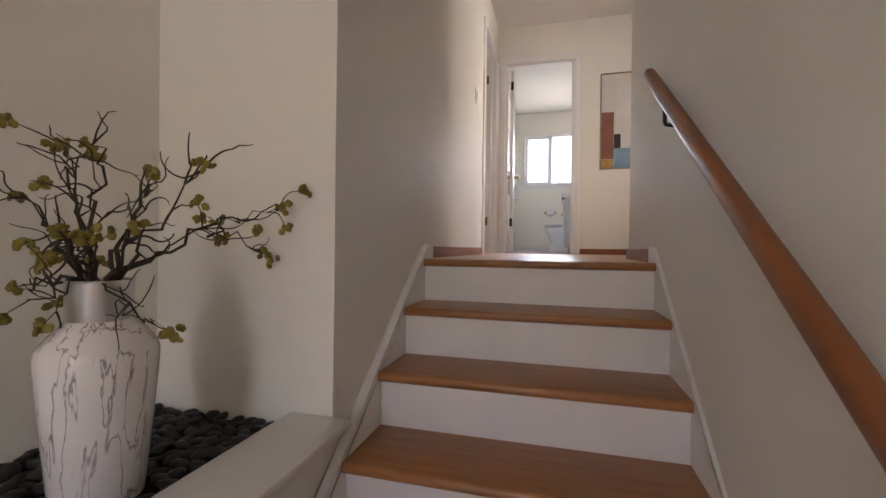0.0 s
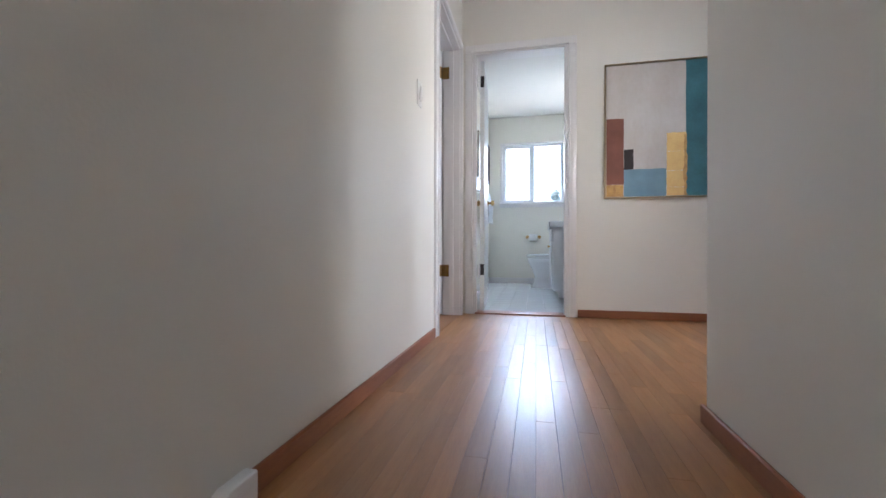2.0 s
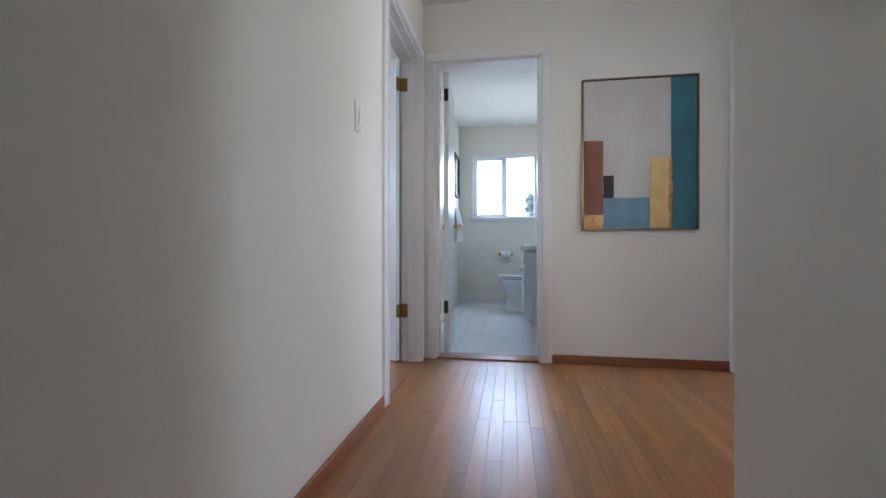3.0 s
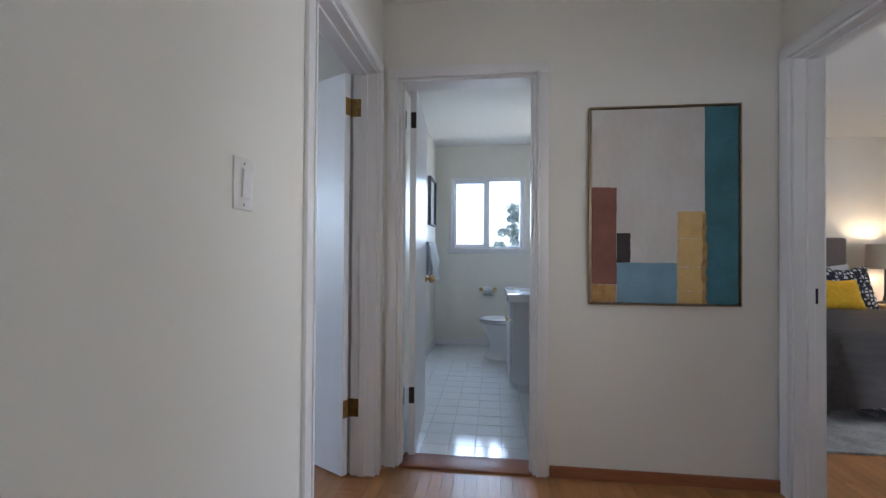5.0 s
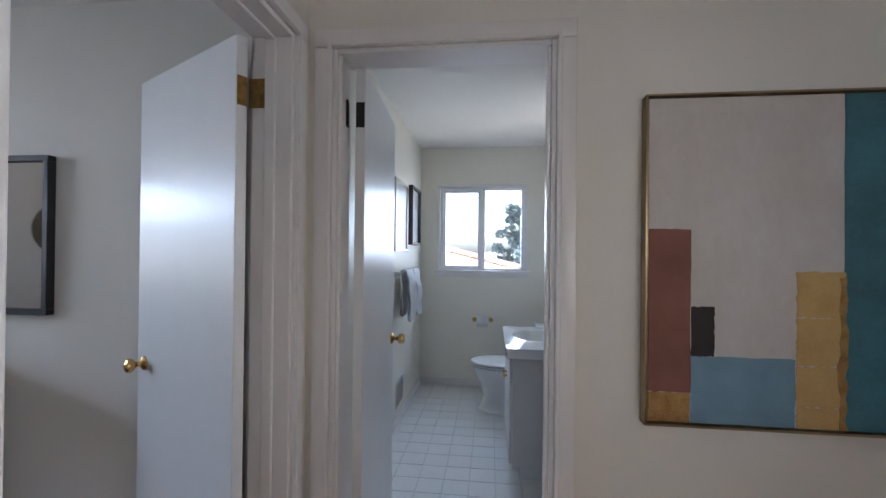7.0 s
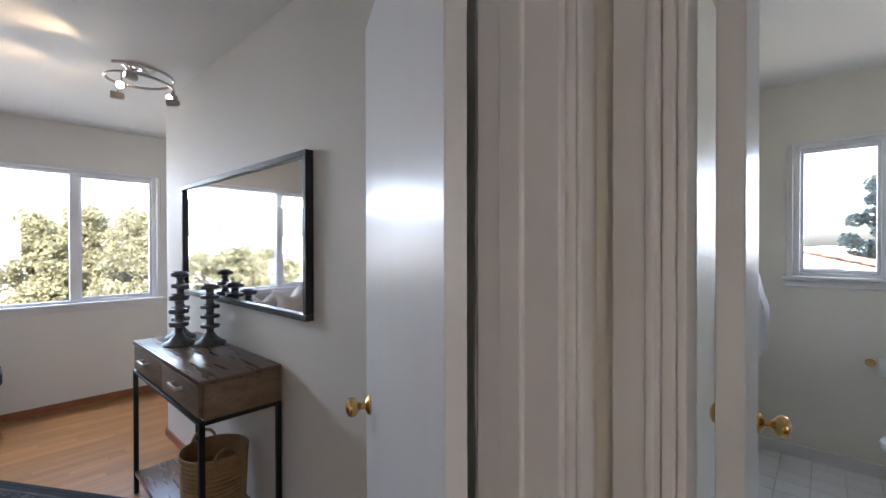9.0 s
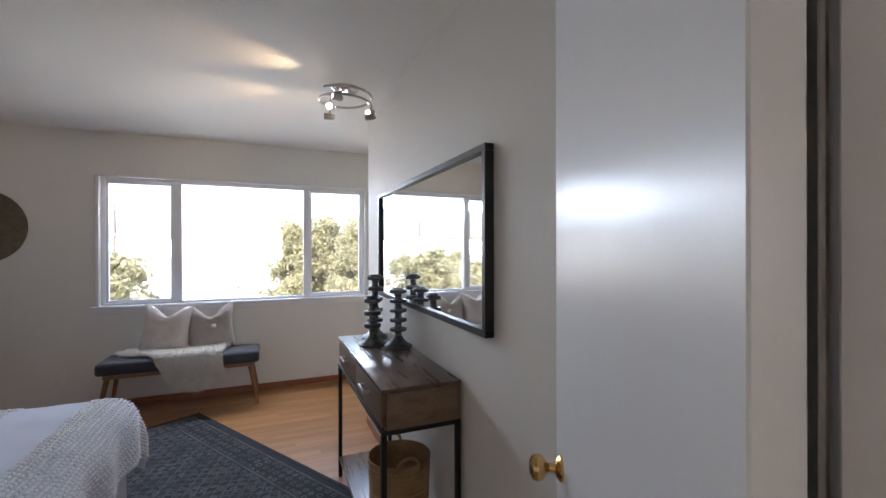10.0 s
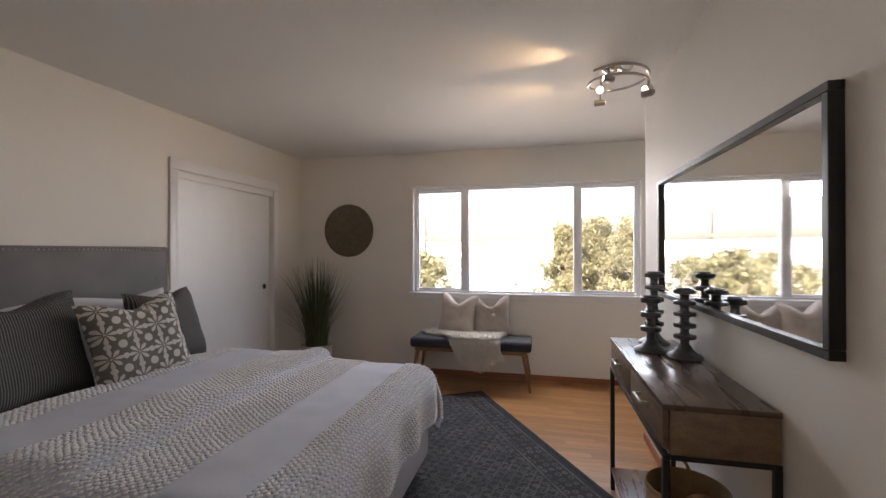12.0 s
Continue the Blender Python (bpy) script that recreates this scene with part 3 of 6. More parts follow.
def cells(name, ground, ink, scale, width, vec=(1, 1, 1), rough=0.9, bump=0.3):
    """A net of lines in one colour round patches of another."""
    m = mat(name, ground, rough, vary=0.05, bump=bump, bump_scale=220)
    nt = m.node_tree
    co = next(n for n in nt.nodes if n.type == "TEX_COORD")
    mp = nt.nodes.new("ShaderNodeMapping")
    mp.inputs["Scale"].default_value = vec
    nt.links.new(co.outputs["Object"], mp.inputs["Vector"])
    vo = nt.nodes.new("ShaderNodeTexVoronoi")
    vo.feature = "DISTANCE_TO_EDGE"
    vo.inputs["Scale"].default_value, vo.inputs["Randomness"].default_value = scale, 0.55
    nt.links.new(mp.outputs[0], vo.inputs["Vector"])
    ramp = nt.nodes.new("ShaderNodeValToRGB")
    ramp.color_ramp.elements[0].position, ramp.color_ramp.elements[1].position = width, width + 0.03
    nt.links.new(vo.outputs["Distance"], ramp.inputs[0])
    mx = nt.nodes.new("ShaderNodeMixRGB")
    b_in = nt.nodes["Principled BSDF"].inputs["Base Color"]
    nt.links.new(ramp.outputs[0], mx.inputs[0])
    mx.inputs[1].default_value = (*ink, 1)
    nt.links.new(b_in.links[0].from_socket, mx.inputs[2])
    nt.links.new(mx.outputs[0], b_in)
    return m


def rosettes(name, ground, ink, period):
    """Rings of eight pale petals with pale dots between, in a square lattice on a darker cloth."""
    m = mat(name, ground, 0.9, vary=0.05, bump=0.3, bump_scale=220)
    nt = m.node_tree

    def calc(op, a, b=0.0, c=0.0):
        n = nt.nodes.new("ShaderNodeMath")
        n.operation = op
        for i, v in enumerate((a, b, c)):
            if isinstance(v, (int, float)):
                n.inputs[i].default_value = v
            else:
                nt.links.new(v, n.inputs[i])
        return n.outputs[0]

    co = next(n for n in nt.nodes if n.type == "TEX_COORD")
    sp = nt.nodes.new("ShaderNodeSeparateXYZ")
    nt.links.new(co.outputs["Object"], sp.inputs[0])
    x, z = calc("MULTIPLY", sp.outputs[0], 1 / period), calc("MULTIPLY", sp.outputs[2], 1 / period)
    fx, fz = calc("SUBTRACT", calc("FRACT", x), 0.5), calc("SUBTRACT", calc("FRACT", z), 0.5)
    r = calc("SQRT", calc("ADD", calc("MULTIPLY", fx, fx), calc("MULTIPLY", fz, fz)))
    th = calc("ARCTAN2", fz, fx)
    petal = calc("COSINE", calc("MULTIPLY", th, 8.0))
    off = calc("SUBTRACT", r, 0.235)
    leaf = calc("GREATER_THAN", calc("SUBTRACT", petal, calc("MULTIPLY", calc("MULTIPLY", off, off), 45.0)), -0.50)
    disc = calc("LESS_THAN", r, 0.035)
    cx, cz = calc("SUBTRACT", 0.5, calc("ABSOLUTE", fx)), calc("SUBTRACT", 0.5, calc("ABSOLUTE", fz))
    corner = calc("LESS_THAN", calc("SQRT", calc("ADD", calc("MULTIPLY", cx, cx), calc("MULTIPLY", cz, cz))), 0.165)
    mids = [calc("LESS_THAN", calc("SQRT", calc("ADD", calc("MULTIPLY", p, p), calc("MULTIPLY", q, q))), 0.115) for p, q in ((cx, fz), (fx, cz))]
    mask = calc("MAXIMUM", calc("MAXIMUM", leaf, calc("MAXIMUM", *mids)), calc("MAXIMUM", disc, corner))
    mx = nt.nodes.new("ShaderNodeMixRGB")
    b_in = nt.nodes["Principled BSDF"].inputs["Base Color"]
    nt.links.new(mask, mx.inputs[0])
    mx.inputs[1].default_value = (*ink, 1)
    nt.links.new(b_in.links[0].from_socket, mx.inputs[2])
    nt.links.new(mx.outputs[0], b_in)
    return m


M_STRIPE = striped("charcoal_ticking", (0.045, 0.043, 0.047), (0.20, 0.185, 0.17), 28)
M_PATT = rosettes("geometric_cushion", (0.70, 0.67, 0.62), (0.17, 0.152, 0.128), 0.128)


def ogee_rug(name, ground, ink, x1, y1):
    """A worn trellis of curling stems inside a border, x from 0 to x1 and y from y1 to 0."""
    m = mat(name, ground, 0.95, vary=0.12, scale=9, grain=0.4, bump=0.5, bump_scale=220)
    nt = m.node_tree

    def calc(op, a, b=0.0, c=0.0):
        n = nt.nodes.new("ShaderNodeMath")
        n.operation = op
        for i, v in enumerate((a, b, c)):
            if isinstance(v, (int, float)):
                n.inputs[i].default_value = v
            else:
                nt.links.new(v, n.inputs[i])
        return n.outputs[0]

    co = next(n for n in nt.nodes if n.type == "TEX_COORD")
    sp = nt.nodes.new("ShaderNodeSeparateXYZ")
    nt.links.new(co.outputs["Object"], sp.inputs[0])
    x, y = sp.outputs[0], sp.outputs[1]

    def stems(px, py, amp, width, shift):
        wav = calc("MULTIPLY", calc("SINE", calc("MULTIPLY_ADD", y, 6.2832 / py, shift)), amp)
        return calc("LESS_THAN", calc("ABSOLUTE", calc("SINE", calc("MULTIPLY_ADD", x, 3.1416 / px, wav))), width)

    curls = nt.nodes.new("ShaderNodeTexVoronoi")
    curls.feature, curls.inputs["Scale"].default_value, curls.inputs["Randomness"].default_value = "F1", 17.0, 0.35
    nt.links.new(co.outputs["Object"], curls.inputs["Vector"])
    ring = calc("LESS_THAN", calc("ABSOLUTE", calc("SUBTRACT", curls.outputs["Distance"], 0.26)), 0.075)
    net = calc("MAXIMUM", stems(0.075, 0.15, 1.25, 0.20, 0.0), stems(0.075, 0.15, -1.25, 0.20, 0.0))
    field = calc("MAXIMUM", net, calc("MULTIPLY", ring, 0.8))
    edge = calc("MINIMUM", calc("MINIMUM", x, calc("SUBTRACT", x1, x)), calc("MINIMUM", calc("MULTIPLY", y, -1.0), calc("SUBTRACT", y, y1)))
    lines = calc("MAXIMUM", calc("LESS_THAN", calc("ABSOLUTE", calc("SUBTRACT", edge, 0.075)), 0.007), calc("LESS_THAN", calc("ABSOLUTE", calc("SUBTRACT", edge, 0.245)), 0.007))
    band = calc("MULTIPLY", calc("LESS_THAN", calc("ABSOLUTE", calc("SUBTRACT", edge, 0.16)), 0.07), ring)
    inner = calc("MULTIPLY", calc("GREATER_THAN", edge, 0.26), field)
    worn = nt.nodes.new("ShaderNodeTexNoise")
    worn.inputs["Scale"].default_value, worn.inputs["Detail"].default_value = 7.0, 5.0
    nt.links.new(co.outputs["Object"], worn.inputs["Vector"])
    wear = calc("MULTIPLY", calc("MAXIMUM", calc("MAXIMUM", lines, band), inner), calc("MULTIPLY_ADD", worn.outputs["Fac"], 1.9, -0.35))
    mx = nt.nodes.new("ShaderNodeMixRGB")
    mx.use_clamp = True
    b_in = nt.nodes["Principled BSDF"].inputs["Base Color"]
    nt.links.new(calc("MINIMUM", calc("MAXIMUM", wear, 0.0), 1.0), mx.inputs[0])
    nt.links.new(b_in.links[0].from_socket, mx.inputs[1])
    mx.inputs[2].default_value = (*ink, 1)
    nt.links.new(mx.outputs[0], b_in)
    return m


M_RUG = ogee_rug("dark_rug", (0.020, 0.021, 0.027), (0.105, 0.102, 0.104), 2.5, -1.7)
M_RUGB = mat("rug_border", (0.022, 0.023, 0.029), 0.95, vary=0.1, scale=30, bump=0.5, bump_scale=220)


def pillow_bm(w, h, t, seed=0, ears=0.06, chop=0.0, n=22):
    """A stuffed cushion in the xz plane with pointed corners; chop: dent pressed into its top edge."""
    bm = bmesh.new()
    rng = random.Random(seed)
    off = Vector((rng.uniform(0, 9), rng.uniform(0, 9), rng.uniform(0, 9)))
    grid = {}
    for s in (1, -1):
        for i in range(n + 1):
            for k in range(n + 1):
                u, v = 2 * i / n - 1, 2 * k / n - 1
                edge = i in (0, n) or k in (0, n)
                if s == -1 and edge:
                    grid[s, i, k] = grid[1, i, k]
                    continue
                pin = 1 - ears * (1 - abs(u * v) ** 1.5) * (u * u * (1 - v * v) + v * v * (1 - u * u))
                x, z = u * w / 2 * (1 - ears * (1 - v * v) * u * u), v * h / 2 * (1 - ears * (1 - u * u) * v * v)
                if v > 0 and chop:
                    z -= chop * v * v * math.exp(-(u / 0.42) ** 2)
                puff = (max(0, (1 - u ** 4) * (1 - v ** 4))) ** 0.55
                y = s * t / 2 * puff * (1 + 0.12 * noise.noise(Vector((u * 1.7, v * 1.7, s)) + off))
                y += 0.006 * noise.noise(Vector((u * 5, v * 5, 3)) + off)
                grid[s, i, k] = bm.verts.new((x * pin, y, z * pin))
    for s in (1, -1):
        for i in range(n):
            for k in range(n):
                q = [grid[s, i, k], grid[s, i + 1, k], grid[s, i + 1, k + 1], grid[s, i, k + 1]]
                bm.faces.new(q if s == 1 else q[::-1])
    return bm


def cushion(name, label, material, at, w, h, t, seed, chop=0.0, category="cushion", group=""):
    me = mesh_of(name, pillow_bm(w, h, t, seed, chop=chop), material)
    ob = new(name, me)
    ob.matrix_world = at
    return tagged(ob, label, category, group)


# the bed
BX0, BX1, BY0, BY1 = -2.60, -1.02, 1.88, 3.925
bed = thing("bed", "upholstered bed with grey studded headboard, made up with tufted cover", "bed", ((BX0 + BX1) / 2, (BY0 + BY1) / 2, 0))
bcx, bcy = (BX0 + BX1) / 2, (BY0 + BY1) / 2
hw = (BX1 - BX0) / 2
part("base", box(-hw + 0.02, hw - 0.02, BY0 - bcy, BY1 - bcy - 0.02, 0.10, 0.36, 0.02), M_BASEF, bed, "pale grey upholstered bed base")
part("mattress", box(-hw + 0.02, hw - 0.02, BY0 - bcy, BY1 - bcy - 0.02, 0.362, 0.60, 0.05, 4), M_SHEET, bed)
for sx in (-1, 1):
    for yy in (BY0 - bcy + 0.1, BY1 - bcy - 0.1):
        part("leg", lathe([(0, 0), (0.022, 0), (0.03, 0.099), (0, 0.099)], 12), M_IRON, bed, at=pose(sx * (hw - 0.08), yy, 0))
head = part("headboard", box(-hw - 0.06, hw + 0.06, BY0 - bcy - 0.075, BY0 - bcy - 0.005, 0.12, 1.385, 0.02, 3), M_HEAD, bed, "grey velvet headboard with nickel studs")
bm = bmesh.new()
yy = BY0 - bcy - 0.004
for i in range(64):
    bmesh.ops.create_icosphere(bm, subdivisions=1, radius=0.0065, matrix=Matrix.Translation((-hw - 0.035 + i * (2 * hw + 0.07) / 63, yy, 1.362)))
for sx in (-1, 1):
    for k in range(30):
        bmesh.ops.create_icosphere(bm, subdivisions=1, radius=0.0065, matrix=Matrix.Translation((sx * (hw + 0.037), yy, 1.337 - k * 0.026)))
part("studs", bm, M_STUD, head, "row of small nickel studs", kind="stuff")


def drape(d, half, r, sag):
    """Distance along the cloth from the middle to place across and drop over a rounded edge."""
    s = math.copysign(1, d)
    d = abs(d)
    flat = half - r
    if d <= flat:
        return s * d, 0.0
    a = (d - flat) / r
    if a < math.pi / 2:
        return s * (flat + r * math.sin(a)), r * (1 - math.cos(a))
    return s * (half + sag * (d - flat - r * math.pi / 2)), r + (d - flat - r * math.pi / 2)


def cover_point(u, v, top, lift=0.0):
    """u across the bed from its middle, v along it from the middle towards the foot; both along the cloth."""
    x, dx = drape(u, hw + 0.035, 0.10, 0.10)
    if v > 0:
        y, dy = drape(v, (BY1 - BY0) / 2 + 0.03, 0.15, 0.04)
    else:
        y, dy = v, 0.0
    w = 0.010 * noise.noise((u * 3.1, v * 3.3, 0.0)) + 0.006 * noise.noise((u * 9, v * 7, 4.0))
    hang = min(1.0, (dx + dy) / 0.2)
    x += hang * 0.014 * math.sin(v * 19 + 2 * noise.noise((v * 3, 0, 1))) * math.copysign(1, u) * (dx > 0.05)
    y += hang * 0.016 * math.sin(u * 17 + 2 * noise.noise((u * 3, 0, 2))) * (dy > 0.05)
    return Vector((x, y, top - max(dx, dy) - 0.25 * min(dx, dy) + w * (1 - hang * 0.6) + lift))


def cloth(u0, u1, v0, v1, top, nu, nv, lift=None, thick=0.018):
    bm = bmesh.new()
    g = [[bm.verts.new(cover_point(u0 + (u1 - u0) * i / nu, v0 + (v1 - v0) * k / nv, top, lift(v0 + (v1 - v0) * k / nv) if lift else 0.0)) for k in range(nv + 1)] for i in range(nu + 1)]
    for i in range(nu):
        for k in range(nv):
            bm.faces.new((g[i][k], g[i + 1][k], g[i + 1][k + 1], g[i][k + 1]))
    bm.normal_update()
    low = [[bm.verts.new(v.co - thick * (v.normal if v.normal.z > -0.2 else -v.normal)) for v in col] for col in g]
    for i in range(nu):
        for k in range(nv):
            bm.faces.new((low[i][k], low[i][k + 1], low[i + 1][k + 1], low[i + 1][k]))
    rim = [(i, 0) for i in range(nu)] + [(nu, k) for k in range(nv)] + [(nu - i, nv) for i in range(nu)] + [(0, nv - k) for k in range(nv)]
    for (a, b), (c, d) in zip(rim, rim[1:] + rim[:1]):
        bm.faces.new((g[a][b], low[a][b], low[c][d], g[c][d]))
    return bm


TOPZ = 0.655
FOLD = 0.32                       # where the turned-back fold ends
cover = thing("bed_cover", "white and lavender bed cover with bands of cream tufts", "bed cover", (bcx, bcy, 0.6))
ub = hw + 0.33


def fold_lift(v):
    return 0.062 * (0.5 + 0.5 * math.tanh((FOLD - v) / 0.010)) * (0.55 + 0.45 * math.exp(-((v - FOLD + 0.06) / 0.08) ** 2))


ob = part("cover_cloth", cloth(-ub, ub, -0.46, 1.30, TOPZ - 0.6, 90, 150, fold_lift), M_LINEN, cover)
BANDS = [(-0.46, -0.30), (-0.02, FOLD + 0.016), (FOLD, 0.60), (0.86, 1.30)]
ico = bmesh.new()
bmesh.ops.create_icosphere(ico, subdivisions=1, radius=1.0)
iv = [v.co.copy() for v in ico.verts]
ifc = [[v.index for v in f.verts] for f in ico.faces]
ico.free()
rng = random.Random(4)
for v0, v1 in BANDS:
    vs, fs = [], []
    v = v0 + 0.012
    row = 0
    while v < v1 - 0.008:
        u = -ub + 0.01 + (row % 2) * 0.013
        while u < ub - 0.01:
            pu, pv = u + rng.uniform(-0.003, 0.003), v + rng.uniform(-0.002, 0.002)
            c = cover_point(pu, pv, TOPZ - 0.6 + 0.003, fold_lift(pv))
            rx, ry, rz = rng.uniform(0.0110, 0.0140), rng.uniform(0.0065, 0.0085), rng.uniform(0.0035, 0.0050)
            tw = (0.42 if row % 2 else -0.42) + rng.uniform(-0.2, 0.2)
            o = len(vs)
            for p in iv:
                q = Vector((p.x * rx, p.y * ry, p.z * rz))
                vs.append((c.x + q.x * math.cos(tw) - q.y * math.sin(tw), c.y + q.x * math.sin(tw) + q.y * math.cos(tw), c.z + q.z))
            fs += [[o + k for k in f] for f in ifc]
            u += 0.0235
        v += 0.0065 if abs(v - FOLD) < 0.022 else 0.0172
        row += 1
    me = bpy.data.meshes.new("tuft_band")
    me.from_pydata(vs, [], fs)
    me.materials.append(M_TUFT)
    for p in me.polygons:
        p.use_smooth = True
    ob = new("tuft_band", me)
    ob.parent = cover
    tagged(ob, "band of cream fabric tufts", kind="stuff")

part("sheet", cloth(-hw - 0.02, hw + 0.02, -0.96, -0.40, 0.03, 50, 26, None, 0.012), M_SHEET, bed, "smooth white top sheet", at=Matrix.Translation((0, 0, 0.605)))
cushion("bed_pillow", "white bed pillow leaning on the grey headboard", M_SHEET, pose(-2.25, 2.00, 0.87, 18, 0, 4), 0.68, 0.46, 0.17, 1, 0.02, "pillow", "bed pillows")
cushion("bed_pillow", "white bed pillow leaning on the grey headboard", M_SHEET, pose(-1.42, 2.00, 0.86, 18, 0, -3), 0.68, 0.46, 0.17, 2, 0.02, "pillow", "bed pillows")
cushion("striped_cushion", "dark charcoal striped cushion standing on the bed", M_STRIPE, pose(-2.36, 2.18, 0.86, 18, 0, 6), 0.54, 0.50, 0.18, 3, 0.05, "cushion", "striped cushions")
cushion("striped_cushion", "dark charcoal striped cushion standing on the bed", M_STRIPE, pose(-1.50, 2.22, 0.88, 18, 0, 2), 0.64, 0.56, 0.20, 4, 0.05, "cushion", "striped cushions")
cushion("patterned_cushion", "cushion with white geometric pattern on taupe, before the others", M_PATT, pose(-1.95, 2.42, 0.86, 18, 4, -8), 0.52, 0.50, 0.17, 5, 0.05)

# rug, turned on the floor
rug = thing("area_rug", "dark charcoal area rug with a worn lattice pattern", "rug", (-4.08, 4.025, 0.0), 31)
part("field", box(0.03, 2.47, -1.67, -0.03, 0.001, 0.011, 0.003, 1), M_RUG, rug)
for b in ((0, 2.5, -0.03, 0.0), (0, 2.5, -1.70, -1.67), (0, 0.03, -1.6695, -0.0305), (2.47, 2.5, -1.6695, -0.0305)):
    part("binding", box(b[0], b[1], b[2], b[3], 0.001, 0.010, 0.003, 1), M_RUGB, rug)

# console table
con = thing("console_table", "mango wood console table with two drawers on black iron legs", "console table", (-2.085, 5.1325, 0))
cw, cd = 0.535, 0.1675
part("tabletop", box(-cw, cw, -cd, cd, 0.838, 0.858, 0.003), M_MTOP, con, "dark polished wooden tabletop")
part("case", box(-cw + 0.004, cw - 0.004, -cd + 0.022, cd - 0.002, 0.695, 0.8375, 0.002), M_MANGO, con)
for x0, x1 in ((-cw + 0.02, -0.008), (0.008, cw - 0.02)):
    dr = part("drawer", box(x0, x1, -cd + 0.004, -cd + 0.0215, 0.705, 0.832, 0.003), M_MANGO, con, "mango wood drawer front")
    xm = (x0 + x1) / 2
    bm = box(xm - 0.06, xm + 0.06, -cd - 0.026, -cd - 0.016, 0.778, 0.790, 0.002)
    add_box(bm, xm - 0.058, xm - 0.048, -cd - 0.016, -cd + 0.004, 0.778, 0.790)
    add_box(bm, xm + 0.048, xm + 0.058, -cd - 0.016, -cd + 0.004, 0.778, 0.790)
    part("handle", bm, M_NICKEL, dr, "silver bar handle")
for sx in (-1, 1):
    for sy in (-1, 1):
        part("leg", box(sx * cw - 0.011 - sx * 0.011, sx * cw + 0.011 - sx * 0.011, sy * cd - 0.011 - sy * 0.011, sy * cd + 0.011 - sy * 0.011, 0.0, 0.678, 0.002, 1), M_IRON, con)
for b in ((-cw, cw, -cd, -cd + 0.022), (-cw, cw, cd - 0.022, cd), (-cw, -cw + 0.022, -cd + 0.0225, cd - 0.0225), (cw - 0.022, cw, -cd + 0.0225, cd - 0.0225)):
    part("frame_bar", box(b[0], b[1], b[2], b[3], 0.6785, 0.6945, 0.002, 1), M_IRON, con)
part("shelf", box(-cw + 0.0225, cw - 0.0225, -cd + 0.003, cd - 0.003, 0.105, 0.13, 0.003), M_MTOP, con, "dark wooden lower shelf")


def candle_holder(x, y, h, n):
    """A turned stem with stacked discs on a bell foot."""
    prof = [(0, 0), (0.076, 0), (0.078, 0.006), (0.074, 0.014), (0.05, 0.026), (0.032, 0.045), (0.024, 0.06)]
    pitch = (h - 0.066) / n
    for i in range(n):
        z = 0.062 + i * pitch
        prof += [(0.020, z), (0.018, z + pitch * 0.22), (0.021, z + pitch * 0.44), (0.030, z + pitch * 0.50), (0.045, z + pitch * 0.54), (0.047, z + pitch * 0.60), (0.047, z + pitch * 0.80), (0.045, z + pitch * 0.86), (0.026, z + pitch * 0.90)]
    prof += [(0.040, h - 0.004), (0.030, h - 0.004), (0.028, h - 0.016), (0, h - 0.016)]
    ob = new("candle_holder", mesh_of("candle_holder", lathe(prof, 28), M_PEWTER))
    ob.matrix_world = pose(x, y, 0.859)
    return tagged(ob, "tall dark pewter candle holder of stacked discs on the console" if h > 0.35 else "shorter dark pewter candle holder of stacked discs on the console", "candle holder", "candle holders")


candle_holder(-2.497, 5.168, 0.385, 5)
candle_holder(-2.306, 5.107, 0.275, 3)
candle_holder(-2.200, 5.225, 0.325, 5)

# basket on the shelf
bk = thing("basket", "round woven grass basket with two loop handles", "basket", (-1.885, 5.135, 0.1305))
prof = [(0, 0.0), (0.105, 0.0), (0.118, 0.01)]
for i in range(14):
    z = 0.02 + i * 0.02
    prof += [(0.130 + 0.012 * i / 13, z), (0.135 + 0.012 * i / 13, z + 0.010)]
prof += [(0.148, 0.303), (0.142, 0.306), (0.136, 0.295), (0.120, 0.02), (0, 0.016)]
part("weave", lathe(prof, 40), M_RATTAN, bk)
for sy in (-1, 1):
    part("handle", tube(arc((sy * 0.143, 0, 0.295), 0.05, 0, 180, 14, (0, 1, 0), (0, 0, 1)), 0.007, 8), M_RATTAN, bk)

# wall mirror
mir = thing("wall_mirror", "wide rectangular wall mirror in a black frame", "mirror", (-2.068, 5.3095, 1.08))
mw, mh = 0.778, 0.692
for b in ((-mw, mw, 0.0, 0.026), (-mw, mw, mh - 0.026, mh), (-mw, -mw + 0.026, 0.0265, mh - 0.0265), (mw - 0.026, mw, 0.0265, mh - 0.0265)):
    part("frame_bar", box(b[0], b[1], -0.038, -0.001, b[2], b[3], 0.002, 1), M_BLACK, mir)
part("mirror_glass", box(-mw + 0.0255, mw - 0.0255, -0.020, -0.002, 0.0262, mh - 0.0262), M_MIRROR, mir, "clear mirror glass")

